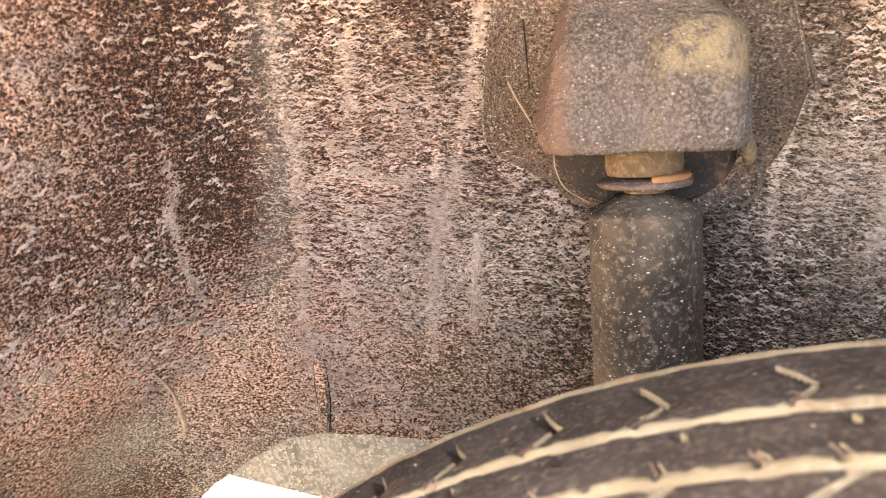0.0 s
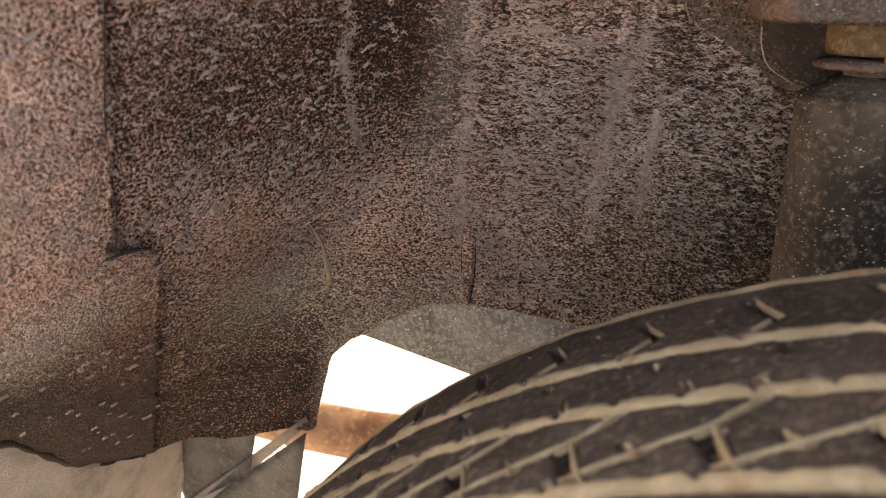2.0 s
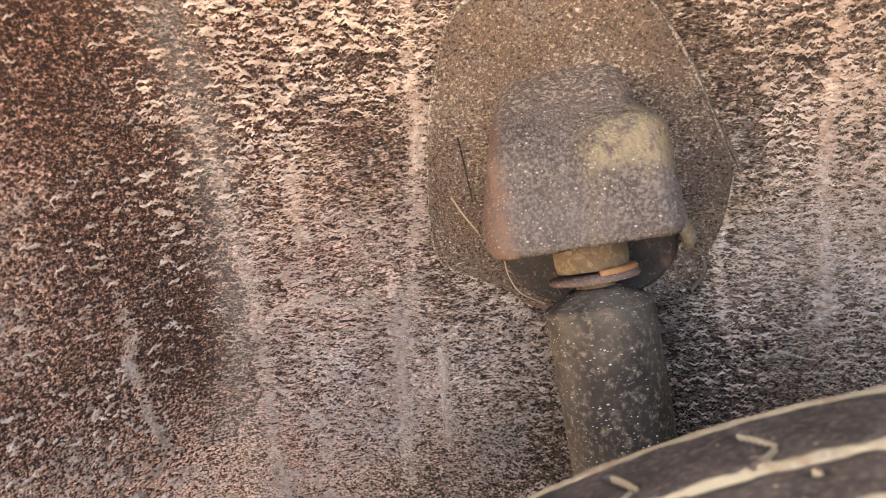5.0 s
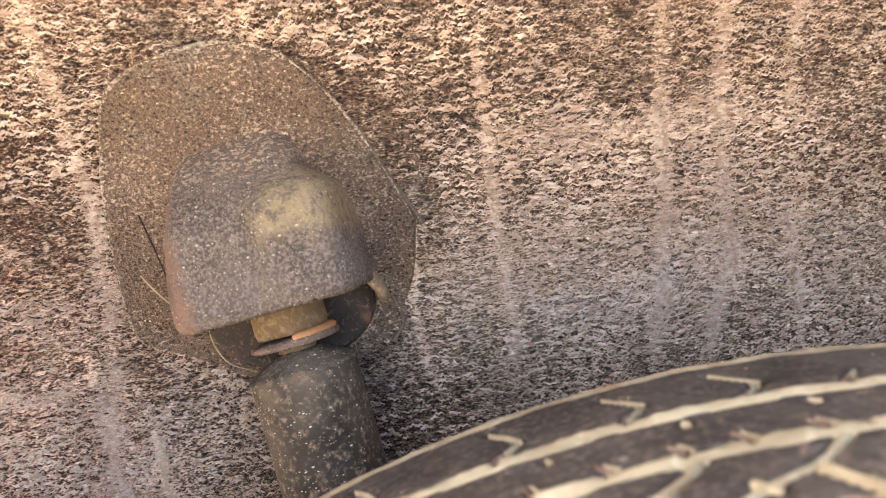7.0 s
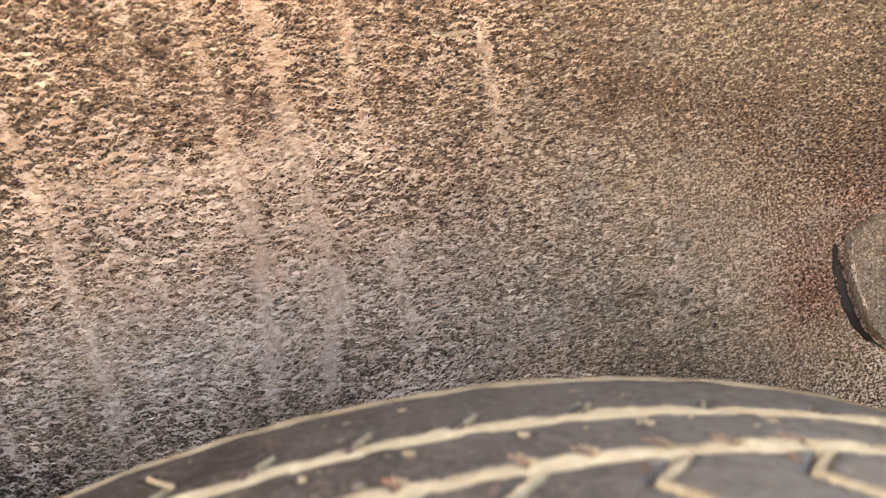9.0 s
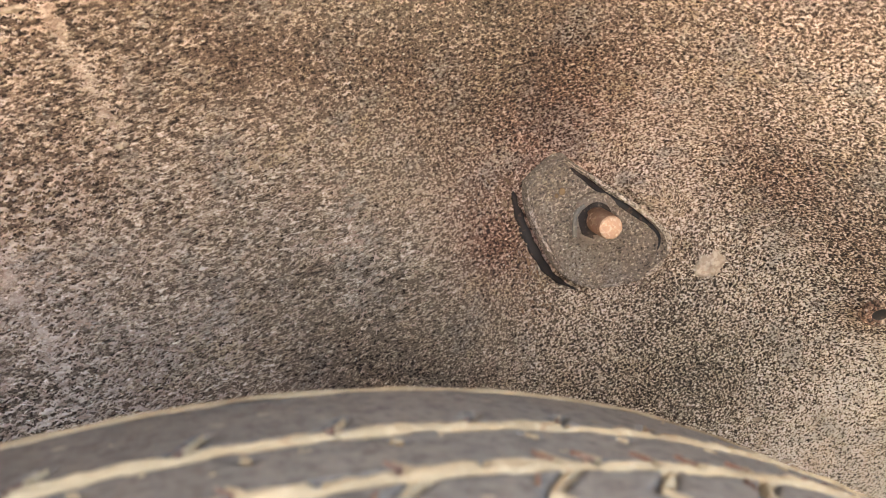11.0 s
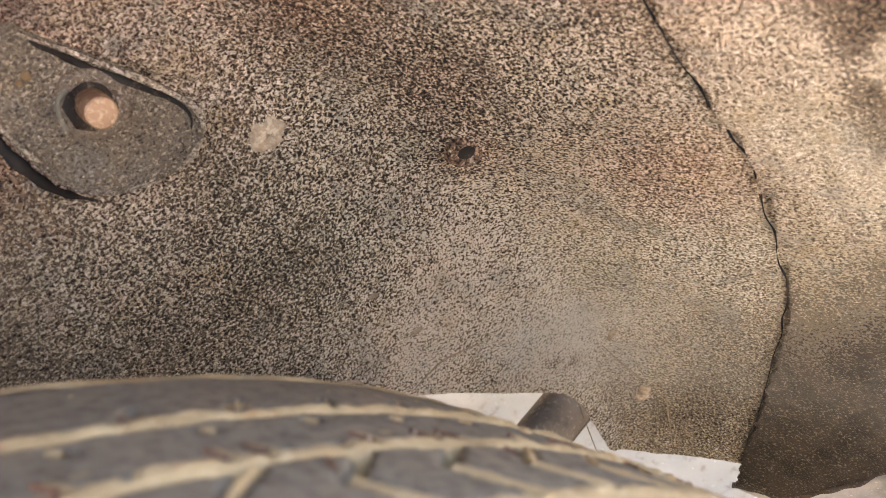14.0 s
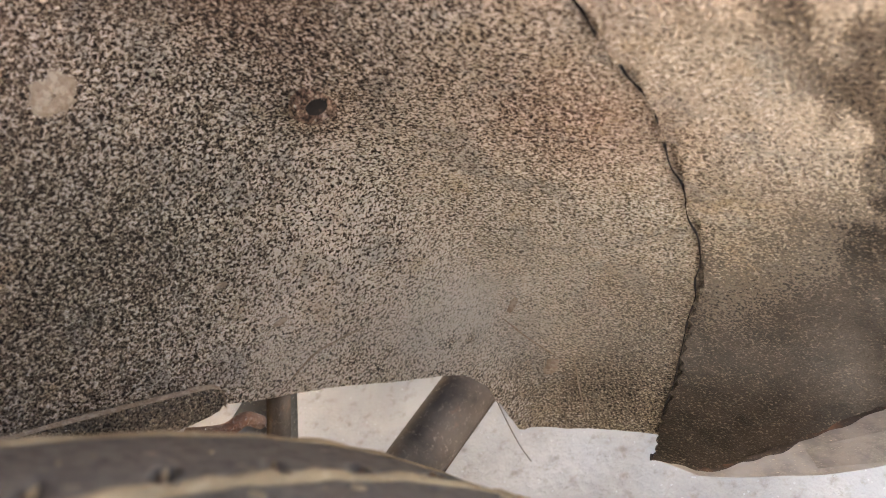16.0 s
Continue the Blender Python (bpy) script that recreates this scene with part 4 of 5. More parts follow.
for p in phis:
    for j in range(7):
        y = EDGE_IN - 0.0068 + j * 0.0012
        lump = noise.noise(Vector((p * 0.5, y * 300, 5.0)))
        verts.append(tyre_point(p, y, tyre_radius(y) + 0.0013 + 0.0006 * lump - 0.0011 * abs(j - 3.2) / 3))
obj("shoulder_clay", verts, grid_faces(len(phis), 7), CLAY, tyre, "thin clay line along the tyre's shoulder")
# pellets of clay stuck to the ribs
pel = bmesh.new()
for k in range(70):
    y = random.choice((0.070, 0.049, 0.026, 0.083, 0.045)) + random.uniform(-0.005, 0.005)
    p = random.uniform(-60, 60)
    m = Matrix.Translation(tyre_point(p, y, tyre_radius(y))) @ Matrix.Diagonal((random.uniform(0.5, 1.6), random.uniform(0.5, 1.3), 0.5, 1))
    bmesh.ops.create_icosphere(pel, subdivisions=1, radius=random.uniform(0.0003, 0.0008), matrix=m)
tagged(part("clay_grit", pel, CLAY, tyre), kind="stuff")
rim = part("rim", lathe([(0.06, -0.02), (0.12, -0.03), (0.175, -0.05), (0.196, -0.066), (0.204, -0.066), (0.204, -0.055), (0.190, -0.045), (0.180, 0.0), (0.186, 0.05), (0.198, 0.075), (0.198, 0.082), (0.186, 0.082), (0.172, 0.05), (0.165, 0.0), (0.16, -0.02), (0.06, -0.005)], 72), DARK_STEEL, wheel, "dusty dark steel rim")
rim.matrix_basis = Matrix.Translation((0, 0.012, 0)) @ pose(0, 0, 0, -90, 0, 0)


# ---- shock absorber and its mounting ----
STRUT = Matrix.Translation((-0.1402, 0.2075, 0.6005)) @ pose(0, 0, 0, -6, -8.4, 0)
shock = thing("shock_absorber", "dusty black shock absorber with a mud-specked dust cover", "shock absorber")
shock.matrix_world = STRUT
R = 0.0207
part("dust_cover", lathe([(0.0, -0.31), (R, -0.31), (R, -0.25), (R * 1.0, -0.12), (R * 0.995, -0.010), (R * 0.99, 0.0004), (R * 0.975, 0.0016), (R * 0.92, 0.0026), (R * 0.60, 0.0058), (R * 0.46, 0.0076), (R * 0.40, 0.0080), (0.0, 0.0080)], 72, 0.004), SHOCK_BODY, shock)
part("cover_rim", lathe([(R * 0.985, -0.0008), (R * 1.015, -0.0003), (R * 1.02, 0.0008), (R * 0.99, 0.0017), (R * 0.93, 0.0024)], 72, 0.006, 4), SHOCK_BODY, shock, "rusted rolled top edge")
part("neck", lathe([(0.0085, 0.005), (0.0074, 0.0085), (0.0072, 0.0118)], 40, 0.02, 2), BUSHING, shock, "rusty neck of the rod")
part("washer", lathe([(0.006, 0.0105), (0.0165, 0.0104), (0.0174, 0.0112), (0.0172, 0.0128), (0.012, 0.0138), (0.006, 0.0138)], 48, 0.03, 3), BRACKET_SIDE, shock, "dished rusty washer")
orange = lathe([(0.0052, 0.0128), (0.0158, 0.0122), (0.0171, 0.0140), (0.0160, 0.0152), (0.0052, 0.0152)], 40, 0.03, 9)
bmesh.ops.bisect_plane(orange, geom=orange.verts[:] + orange.edges[:] + orange.faces[:], plane_co=(0.0035, 0, 0), plane_no=(-1, 0, 0), clear_outer=True)
bmesh.ops.holes_fill(orange, edges=[e for e in orange.edges if e.is_boundary])
part("retaining_tab", orange, ORANGE_RUST, shock, "bright orange rusted metal tab")
part("rubber_bush", lathe([(0.010, 0.0145), (0.0134, 0.0148), (0.0141, 0.0175), (0.0140, 0.0260), (0.0138, 0.034), (0.010, 0.036)], 56, 0.015, 6), BUSHING, shock, "ochre perished rubber bush")

mount = thing("shock_mount", "rounded clay-dusted steel shock absorber mount welded to the housing", "bracket")
PLATE_LINE = ((-0.091, 0.651), (-0.098, 0.669), (-0.108, 0.691), (-0.117, 0.706), (-0.127, 0.716), (-0.139, 0.721), (-0.155, 0.7215), (-0.175, 0.717), (-0.187, 0.709), (-0.194, 0.695), (-0.203, 0.665), (-0.206, 0.628), (-0.200, 0.614),
              (-0.180, 0.606), (-0.166, 0.597), (-0.135, 0.593), (-0.110, 0.605), (-0.096, 0.626), (-0.091, 0.651))


def plain_soil(ob, dust, fleck, red, haze, coarse=0.60):
    """Even soiling with a little unrest for a part coated like the housing."""
    me = ob.data
    for name, base in (("dust", dust), ("fleck", fleck), ("red", red), ("haze", haze), ("coarse", coarse)):
        vals = [min(1, max(0, base + 0.12 * n3(v.co.x, v.co.y, v.co.z, 30))) if base else 0.0 for v in me.vertices]
        me.attributes.new(name, "FLOAT", "POINT").data.foreach_set("value", vals)
    return ob


def mount_plate():
    line = smooth_line([(x, 0, z) for x, z in PLATE_LINE], 150)[:-1]
    c = Vector((-0.148, 0, 0.655))
    fr = (0.05, 0.2, 0.4, 0.6, 0.75, 0.86, 0.92, 0.955, 0.975, 0.99, 1.0, 1.012)
    lift = (2.2, 2.2, 2.2, 2.2, 2.2, 2.3, 2.4, 2.8, 3.2, 2.7, 1.2, -1.0)
    verts = []
    for p in line:
        upper = ramp(p.z, 0.615, 0.655)
        for f, l in zip(fr, lift):
            q = c + (p - c) * f
            verts.append(on_wall(q.x, q.z, 0.001 * l * (0.25 + 0.75 * upper) + 0.0004 * n3(q.x, 0, q.z, 150)))
    faces = grid_faces(len(line), len(fr), True)
    faces.append([i * len(fr) for i in range(len(line))])
    return plain_soil(obj("mount_plate", verts, faces, UNDERCOAT, mount, "flat welded plate with a rounded top edge"), 0.44, 0.45, 0.42, 0.05, 0.50)


mount_plate()


# outline of the cap from above: share of the half width, share of the depth
CAP_LINE = smooth_line([Vector(p) for p in ((-1.0, 0.0, 0), (-0.98, 0.22, 0), (-0.90, 0.50, 0), (-0.76, 0.82, 0), (-0.69, 0.93, 0), (-0.60, 0.985, 0), (-0.45, 1.0, 0), (-0.10, 1.01, 0), (0.30, 1.01, 0), (0.76, 1.0, 0), (0.90, 0.965, 0), (0.965, 0.87, 0), (0.99, 0.60, 0), (1.0, 0.30, 0), (1.0, 0.0, 0))], 221)


def cap_at(a, v):
    """A point of the cap: a runs round it from one flank to the other, v from its lower edge to the top."""
    z = 0.0265 + 0.0735 * v
    shoulder = ramp(z, 0.060, 0.0705)
    top = math.sqrt(max(0.0, 1 - (max(0.0, z - 0.070) / 0.0341) ** 2))
    front = 0.0345 - 0.0060 * ramp(z, 0.054, 0.072) - 0.0290 * max(0.0, (z - 0.064) / 0.040) ** 1.25
    left = (0.0405 - 0.26 * max(0.0, z - 0.036)) * top
    right = (0.0340 - 0.0010 * ramp(z, 0.030, 0.060) - 0.0090 * ramp(z, 0.060, 0.073)) * top
    # trapezium with rounded front corners: flank, face, flank
    line = CAP_LINE[min(len(CAP_LINE) - 1, int(a / math.pi * (len(CAP_LINE) - 1) + 0.5))]
    cross = line.x * (left if line.x < 0 else right)
    cy = line.y
    proud = 0.0022 * ramp(cross, 0.004, 0.011) * (1 - shoulder) - 0.0014 * bell(cross - 0.002, 0.005) * (1 - shoulder) - 0.0012 * bell(cross + 0.012, 0.009) * bell(z - 0.046, 0.012)
    roll = 1 - 0.035 * (1 - ramp(v, 0.0, 0.04))
    y = 0.030 - (front + 0.030 + proud) * cy * roll
    w = 0.0009 * noise.noise(Vector((cross * 90, y * 90, z * 90))) + 0.0004 * noise.noise(Vector((cross * 260, y * 260, z * 260)))
    return Vector((cross * roll + w - 0.003 * ramp(z, 0.06, 0.10), y + w, z + 0.0003 * noise.noise(Vector((cross * 150, 0, 3.0)))))


def mount_cap():
    nu, nv = 221, 80
    verts = [cap_at(math.pi * i / (nu - 1), 0.995 * (j / (nv - 1)) ** 0.9) for i in range(nu) for j in range(nv)]
    ob = obj("cap", verts, grid_faces(nu, nv), MOUNT_COAT, mount, "blunt pressed cap, rusty on one flank and ochre on the other")
    ob.matrix_basis = STRUT
    s = ob.modifiers.new("thickness", "SOLIDIFY")
    s.thickness, s.offset = 0.0022, 1
    edge = part("lower_edge", tube([cap_at(math.pi * (0.20 + 0.62 * k / 60), 0.0) for k in range(61)], lambda q: 0.0007 + 0.0002 * math.sin(q * 53), 8), BRACKET_LOBE, mount, "thin pale lower edge of the cap")
    edge.matrix_basis = STRUT


mount_cap()
lobe_end = tube([STRUT @ Vector(p) for p in ((0.030, -0.004, 0.036), (0.034, 0.001, 0.028), (0.0365, 0.004, 0.0215), (0.0360, 0.006, 0.0175))], lambda s: 0.0034 * (1 - 0.35 * s), 14)
part("drip_lug", lobe_end, BRACKET_LOBE, mount, "small rounded lug at the cap's edge")
# hollow round the bush: a dark disc paints the shade under the cap
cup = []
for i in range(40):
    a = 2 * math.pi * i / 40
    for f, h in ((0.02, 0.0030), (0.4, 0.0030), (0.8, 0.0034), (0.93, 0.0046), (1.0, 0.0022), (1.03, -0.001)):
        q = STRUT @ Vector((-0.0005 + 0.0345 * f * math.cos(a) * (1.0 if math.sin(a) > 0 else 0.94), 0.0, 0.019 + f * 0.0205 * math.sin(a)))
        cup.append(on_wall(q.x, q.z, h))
obj("bush_hollow_shade", cup, grid_faces(40, 6, True) + [[i * 6 for i in range(40)]], RECESS, mount, "dished hollow round the bush, its shade put into the colour")
# ribs and sealant beads on the plate
for pts, rad, mat in ((((-0.1915, 0.668), (-0.190, 0.652), (-0.1890, 0.642)), 0.00035, RECESS),
                      (((-0.178, 0.6165), (-0.1765, 0.610), (-0.172, 0.603), (-0.162, 0.5985)), 0.00028, STRAW), (((-0.104, 0.622), (-0.101, 0.612), (-0.106, 0.604)), 0.0009, BRACKET)):
    line = smooth_line([on_wall(x, z, 0.0022) for x, z in pts], 24)
    part("bead", tube(line, rad, 8), mat, mount)
def outline(points, lo, hi, grow, lift, n=60):
    """Part of a closed outline on the housing, pushed outwards by grow."""
    line = smooth_line([(x, 0, z) for x, z in points], 200)
    c = sum(line, Vector()) / len(line)
    out = []
    for k in range(n):
        p = line[int((lo + (hi - lo) * k / (n - 1)) * 199)]
        q = p + (p - c).normalized() * grow
        out.append(on_wall(q.x, q.z, lift + 0.0004 * n3(q.x, 0, q.z, 300)))
    return out


plain_soil(part("edge_bead", tube(outline(PLATE_LINE, 0.0, 0.66, 0.0, 0.0022), lambda s: (0.0006 + 0.0003 * math.sin(s * 41) + 0.0002 * math.sin(s * 97)) * math.sin(math.pi * min(0.97, max(0.03, s))) ** 0.4, 8), UNDERCOAT, mount, "pale sealant bead round the plate"), 0.68, 0.0, 0.35, 0.20)
# a straight weld line that runs on past the plate's edge
part("weld_line", tube(smooth_line([on_wall(x, z, 0.0012) for x, z in ((-0.107, 0.690), (-0.099, 0.671), (-0.091, 0.655), (-0.0885, 0.649))], 24), 0.0009, 8), BRACKET, mount, "pale weld line")

stalk = thing("straw", "short dry grass stalk caught behind the mount", "straw")
part("stem", tube(smooth_line([on_wall(-0.197, 0.646, 0.006), on_wall(-0.193, 0.639, 0.0075), on_wall(-0.1875, 0.630, 0.006)], 12), 0.0004, 8), STRAW, stalk)


# ---- stud plate and small features of the housing ----
plate = thing("stud_plate", "rounded steel plate with a rusty stud, set in the housing", "plate")
SP_LINE = ((0.2375, 0.594), (0.2525, 0.6005), (0.259, 0.594), (0.270, 0.581), (0.281, 0.5665), (0.2885, 0.551), (0.2805, 0.5405), (0.266, 0.5385), (0.251, 0.5425), (0.2415, 0.553), (0.237, 0.570), (0.2355, 0.584), (0.2375, 0.594))


def stud_plate():
    line = smooth_line([(x, 0, z) for x, z in SP_LINE], 121)[:-1]
    c = Vector((0.2605, 0, 0.568))
    fr = (0.04, 0.25, 0.5, 0.7, 0.82, 0.88, 0.92, 0.955, 0.985, 1.0, 1.01)
    lift = (2.6, 2.6, 2.4, 2.2, 2.1, 2.2, 4.9, 6.4, 5.6, 3.0, -1.5)
    verts = []
    for p in line:
        rim_up = ramp((p.x - 0.25) - (p.z - 0.575), -0.02, 0.03)
        for f, l in zip(fr, lift):
            q = c + (p - c) * f
            h = 2.6 + (l - 2.6) * (0.25 + 0.75 * rim_up) if l > 2.6 else l
            left_up = 2.0 * ramp(0.262 - q.x, 0.0, 0.025) if l > 0 else 0
            verts.append(on_wall(q.x, q.z, 0.001 * (h + left_up) + 0.00035 * n3(q.x, 0, q.z, 260)))
    faces = grid_faces(len(line), len(fr), True)
    faces.append([i * len(fr) for i in range(len(line))])
    return plain_soil(obj("plate_body", verts, faces, UNDERCOAT, plate, "dusty plate with a raised rim"), 0.42, 0.0, 0.22, 0.12, 0.42)


stud_plate()
plain_soil(part("plate_rim", tube(outline(SP_LINE, 0.10, 0.98, -0.0012, 0.0056, 80), lambda s: (0.0008 + 0.0004 * math.sin(s * 9 - 1.0) + 0.0003 * math.sin(s * 57)) * math.sin(math.pi * min(0.97, max(0.03, s))) ** 0.4, 8), UNDERCOAT, plate, "pale raised rim of the plate"), 0.74, 0.0, 0.30, 0.22)
# dark strip stands in for the recess's shadow inside the rim
part("rim_shade", tube(outline(SP_LINE, 0.10, 0.48, -0.0040, 0.0016, 60), lambda s: 0.0003 + 0.0012 * math.sin(math.pi * s) ** 0.7, 8), BLACK_GAP, plate)
SN = wall_normal(0.262, 0.569)
stud_m = Matrix.Translation(on_wall(0.2615, 0.5695, 0.0025)) @ (SN + Vector((0.06, 0, -0.02))).normalized().to_track_quat("Z", "Y").to_matrix().to_4x4()
plain_soil(part("boss", lathe([(0.0068, 0.0), (0.0074, 0.0014), (0.0086, 0.0018), (0.0104, 0.0010), (0.0122, -0.0010)], 48, 0.07, 7), UNDERCOAT, plate, "low dusty ring round the stud"), 0.46, 0.0, 0.30, 0.15, 0.30).matrix_basis = stud_m
# near-black disc paints the shade of the hollow at the stud's foot
part("foot_shade", lathe([(0.0, 0.0008), (0.0060, 0.0008), (0.0071, 0.0003), (0.0076, -0.0006), (0.0, -0.0010)], 40, 0.06, 4), RECESS, plate, "dark disc for the hollow's shade at the stud's foot").matrix_basis = stud_m
half_nut = lathe([(0.0, 0.0), (0.0086, 0.0), (0.0089, 0.0016), (0.0082, 0.0028), (0.0, 0.0030)], 7)
bmesh.ops.bisect_plane(half_nut, geom=half_nut.verts[:] + half_nut.edges[:] + half_nut.faces[:], plane_co=(-0.0030, 0, 0), plane_no=(1, 0, 0.3), clear_outer=True)
bmesh.ops.holes_fill(half_nut, edges=[e for e in half_nut.edges if e.is_boundary])
part("clip", half_nut, RECESS, plate, "dark broken clip beside the stud").matrix_basis = stud_m
part("stud", lathe([(0.0, 0.0), (0.0052, 0.0), (0.0052, 0.004), (0.0049, 0.0045), (0.0052, 0.0052), (0.0049, 0.006), (0.0052, 0.0070), (0.0049, 0.008), (0.0052, 0.0092), (0.0049, 0.0102), (0.0052, 0.0112), (0.0050, 0.0146), (0.0046, 0.0157)], 40, 0.01), STUD_SIDE, plate, "brown rusted stud").matrix_basis = stud_m
part("stud_end", lathe([(0.0, 0.0150), (0.0047, 0.0150), (0.0047, 0.0158), (0.0040, 0.0163), (0.0, 0.0164)], 40, 0.012), STUD, plate, "pale orange end of the stud").matrix_basis = stud_m
part("paint_drip", tube(smooth_line([on_wall(0.251, 0.5655, 0.0042), on_wall(0.2535, 0.5745, 0.0046), on_wall(0.258, 0.577, 0.0046)], 14), 0.0009, 8), PLATE, plate)
for dx, dz, r in ((0.2508, 0.5855, 0.0016), (0.2482, 0.5845, 0.0010)):
    spot = bmesh.new()
    bmesh.ops.create_uvsphere(spot, u_segments=12, v_segments=6, radius=r, matrix=Matrix.Translation(on_wall(dx, dz, 0.0040)) @ Matrix.Diagonal((1, 0.35, 1, 1)))
    part("rust_spot", spot, BUSHING, plate, "orange rust spot")

# shadow strip along the plate's free edge, drawn in dark colour, with clay crumbs
part("gap_shadow", tube(smooth_line([on_wall(x, z, -0.0009) for x, z in ((0.2335, 0.595), (0.2325, 0.584), (0.2340, 0.568), (0.2385, 0.552), (0.247, 0.5415))], 30), lambda s: 0.0019 * math.sin(math.pi * min(0.96, max(0.04, s))) + 0.0003 + 0.0003 * math.sin(s * 47), 8), BLACK_GAP, plate, "dark strip for the shadow along the plate's edge")
crumbs = bmesh.new()
for k in range(170):
    s = random.random()
    x, z = 0.2325 - abs(random.gauss(0, 0.007)) + 0.012 * max(0, s - 0.6), 0.596 - 0.060 * s
    z += random.gauss(0, 0.003)
    m = Matrix.Translation(on_wall(x, z, 0.0004)) @ Euler((random.uniform(0, 3), random.uniform(0, 3), 0)).to_matrix().to_4x4() @ Matrix.Diagonal((random.uniform(0.6, 2.2), 0.7, random.uniform(0.5, 1.0), 1))
    bmesh.ops.create_icosphere(crumbs, subdivisions=1, radius=random.uniform(0.0003, 0.0008), matrix=m)
tagged(part("crumb_litter", crumbs, CRUMB, plate), kind="stuff")
nub = bmesh.new()
bmesh.ops.create_uvsphere(nub, u_segments=24, v_segments=14, radius=1, matrix=Matrix.Translation(on_wall(0.289, 0.5700, 0.0)) @ pose(0, 0, 0, 0, 40, 0) @ Matrix.Diagonal((0.0165, 0.0060, 0.0064, 1)))
o = part("pressed_nub", nub, UNDERCOAT, housing, "small pressed ridge beside the stud plate")
give_soil_and_shade(o)
hole_m = Matrix.Translation(on_wall(0.355, 0.496, 0.0010)) @ (wall_normal(0.355, 0.496) + Vector((-0.1, -0.8, -0.35))).normalized().to_track_quat("Z", "Y").to_matrix().to_4x4() @ Matrix.Diagonal((1.15, 1.3, 1.6, 1))
ring = part("hole_rim", lathe([(0.0026, -0.0012), (0.0030, 0.0003), (0.0044, 0.0010), (0.0062, 0.0006), (0.0075, -0.0008)], 28, 0.10, 3), UNDERCOAT, housing, "puckered rim of a drain hole")
ring.matrix_basis = hole_m
plain_soil(ring, 0.42, 0.0, 0.6, 0.0)
part("drain_hole", lathe([(0.0, 0.0004), (0.0026, 0.0004), (0.0034, 0.0002), (0.0036, -0.0008), (0.0, -0.0012)], 24, 0.08, 5), BLACK_GAP, housing, "dark round drain hole").matrix_basis = hole_m
# slit flap in the lower rear of the housing
slit = bmesh.new()
rows = []
for k in range(15):
    z = 0.5155 - 0.0445 * k / 14
    w = 0.0022 * math.sin(math.pi * min(1, 0.12 + 0.62 * k / 14 + 0.20)) + 0.0004
    rows.append([slit.verts.new(on_wall(-0.2735 - 0.0012 * k / 14 + s * w, z, h)) for s, h in ((-1.2, -0.0004), (-0.8, 0.0011), (0.2, 0.0018), (0.9, 0.0022), (1.25, -0.0004))])
for a, b in zip(rows, rows[1:]):
    for s in range(4):
        slit.faces.new((a[s], a[s + 1], b[s + 1], b[s]))
give_soil_and_shade(part("slit_flap", slit, UNDERCOAT, housing, "narrow lens-shaped flap"))
for dx in (-0.0028, 0.0026):
    part("slit_crack", tube(smooth_line([on_wall(-0.2735 + dx * k, z, 0.0004) for k, z in ((0.7, 0.515), (1.1, 0.500), (0.9, 0.485), (0.35, 0.4715))], 16), 0.0003, 6), BLACK_GAP, housing)
# rolled lower lips of the outer panel
def lip_run(sgn, y0, y1, n):
    out = []
    for k in range(n):
        y = y0 + (y1 - y0) * k / (n - 1)
        z = outer_edge(sgn, y)
        x = 0.28
        while x < 0.50 and wall_y(sgn * x, z) > y:
            x += 0.0005
        q = Vector((sgn * x, y, z))
        out.append(q + Vector((-q.x, -0.25, 0.30 - q.z)).normalized() * 0.0024 + Vector((0, 0, 0.0006 * n3(q.x, q.y, q.z, 90))))
    return out


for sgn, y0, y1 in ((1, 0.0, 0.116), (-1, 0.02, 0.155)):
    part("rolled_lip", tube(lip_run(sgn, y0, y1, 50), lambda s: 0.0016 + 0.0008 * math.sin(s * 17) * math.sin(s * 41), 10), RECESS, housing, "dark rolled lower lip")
# shadowed lap line of the front seam
def seam_run(lo, hi, n):
    out = []
    for k in range(n):
        th = radians(lo + (hi - lo) * k / (n - 1))
        rho = 0.28
        while rho < 0.62:
            x, z = rho * math.sin(th), 0.30 + rho * math.cos(th)
            if wall_y(x, z) < seam_y(x, z):
                break
            rho += 0.0005
        out.append(Vector((x, wall_y(x, z), z)) + Vector((-x, -0.10, 0.30 - z)).normalized() * (0.0019 + 0.0002 * n3(x, 0, z, 160)))
    return out


seam_line = seam_run(46, 92, 160)
for k in range(6):
    seam_line = [seam_line[0]] + [(a + b + c) / 3 for a, b, c in zip(seam_line, seam_line[1:], seam_line[2:])] + [seam_line[-1]]
part("seam_gap", tube(seam_line, lambda s: 0.00022 + 0.00030 * abs(math.sin(s * 37) * math.sin(s * 83)), 8), BLACK_GAP, housing, "dark gap under the lapped edge")
# shadowed lap line and notch of the rear seam
for pts, rad in ((((-0.3225, 0.622), (-0.3265, 0.588), (-0.3315, 0.560), (-0.3370, 0.5445)), 0.0003), (((-0.3385, 0.5425), (-0.3370, 0.5420), (-0.3365, 0.5400)), 0.0008)):
    part("seam_gap", tube(smooth_line([on_wall(x, z, 0.0030) for x, z in pts], 20), rad * 0.75, 8), RECESS, housing)

# ---- parts seen below the housing ----
rail = thing("chassis_rail", "grey dusted chassis rail behind the housing's edge", "chassis rail")
part("rail_web", box_bm((-0.345, 0.2300, 0.4165), (0.20, 0.2440, 0.545), 0.004), RAIL, rail)
part("rail_flange", box_bm((-0.34, 0.236, 0.4155), (0.20, 0.300, 0.4215), 0.002), RAIL, rail)
pipe = thing("exhaust_pipe", "rust-brown curved exhaust pipe under the body", "exhaust pipe")
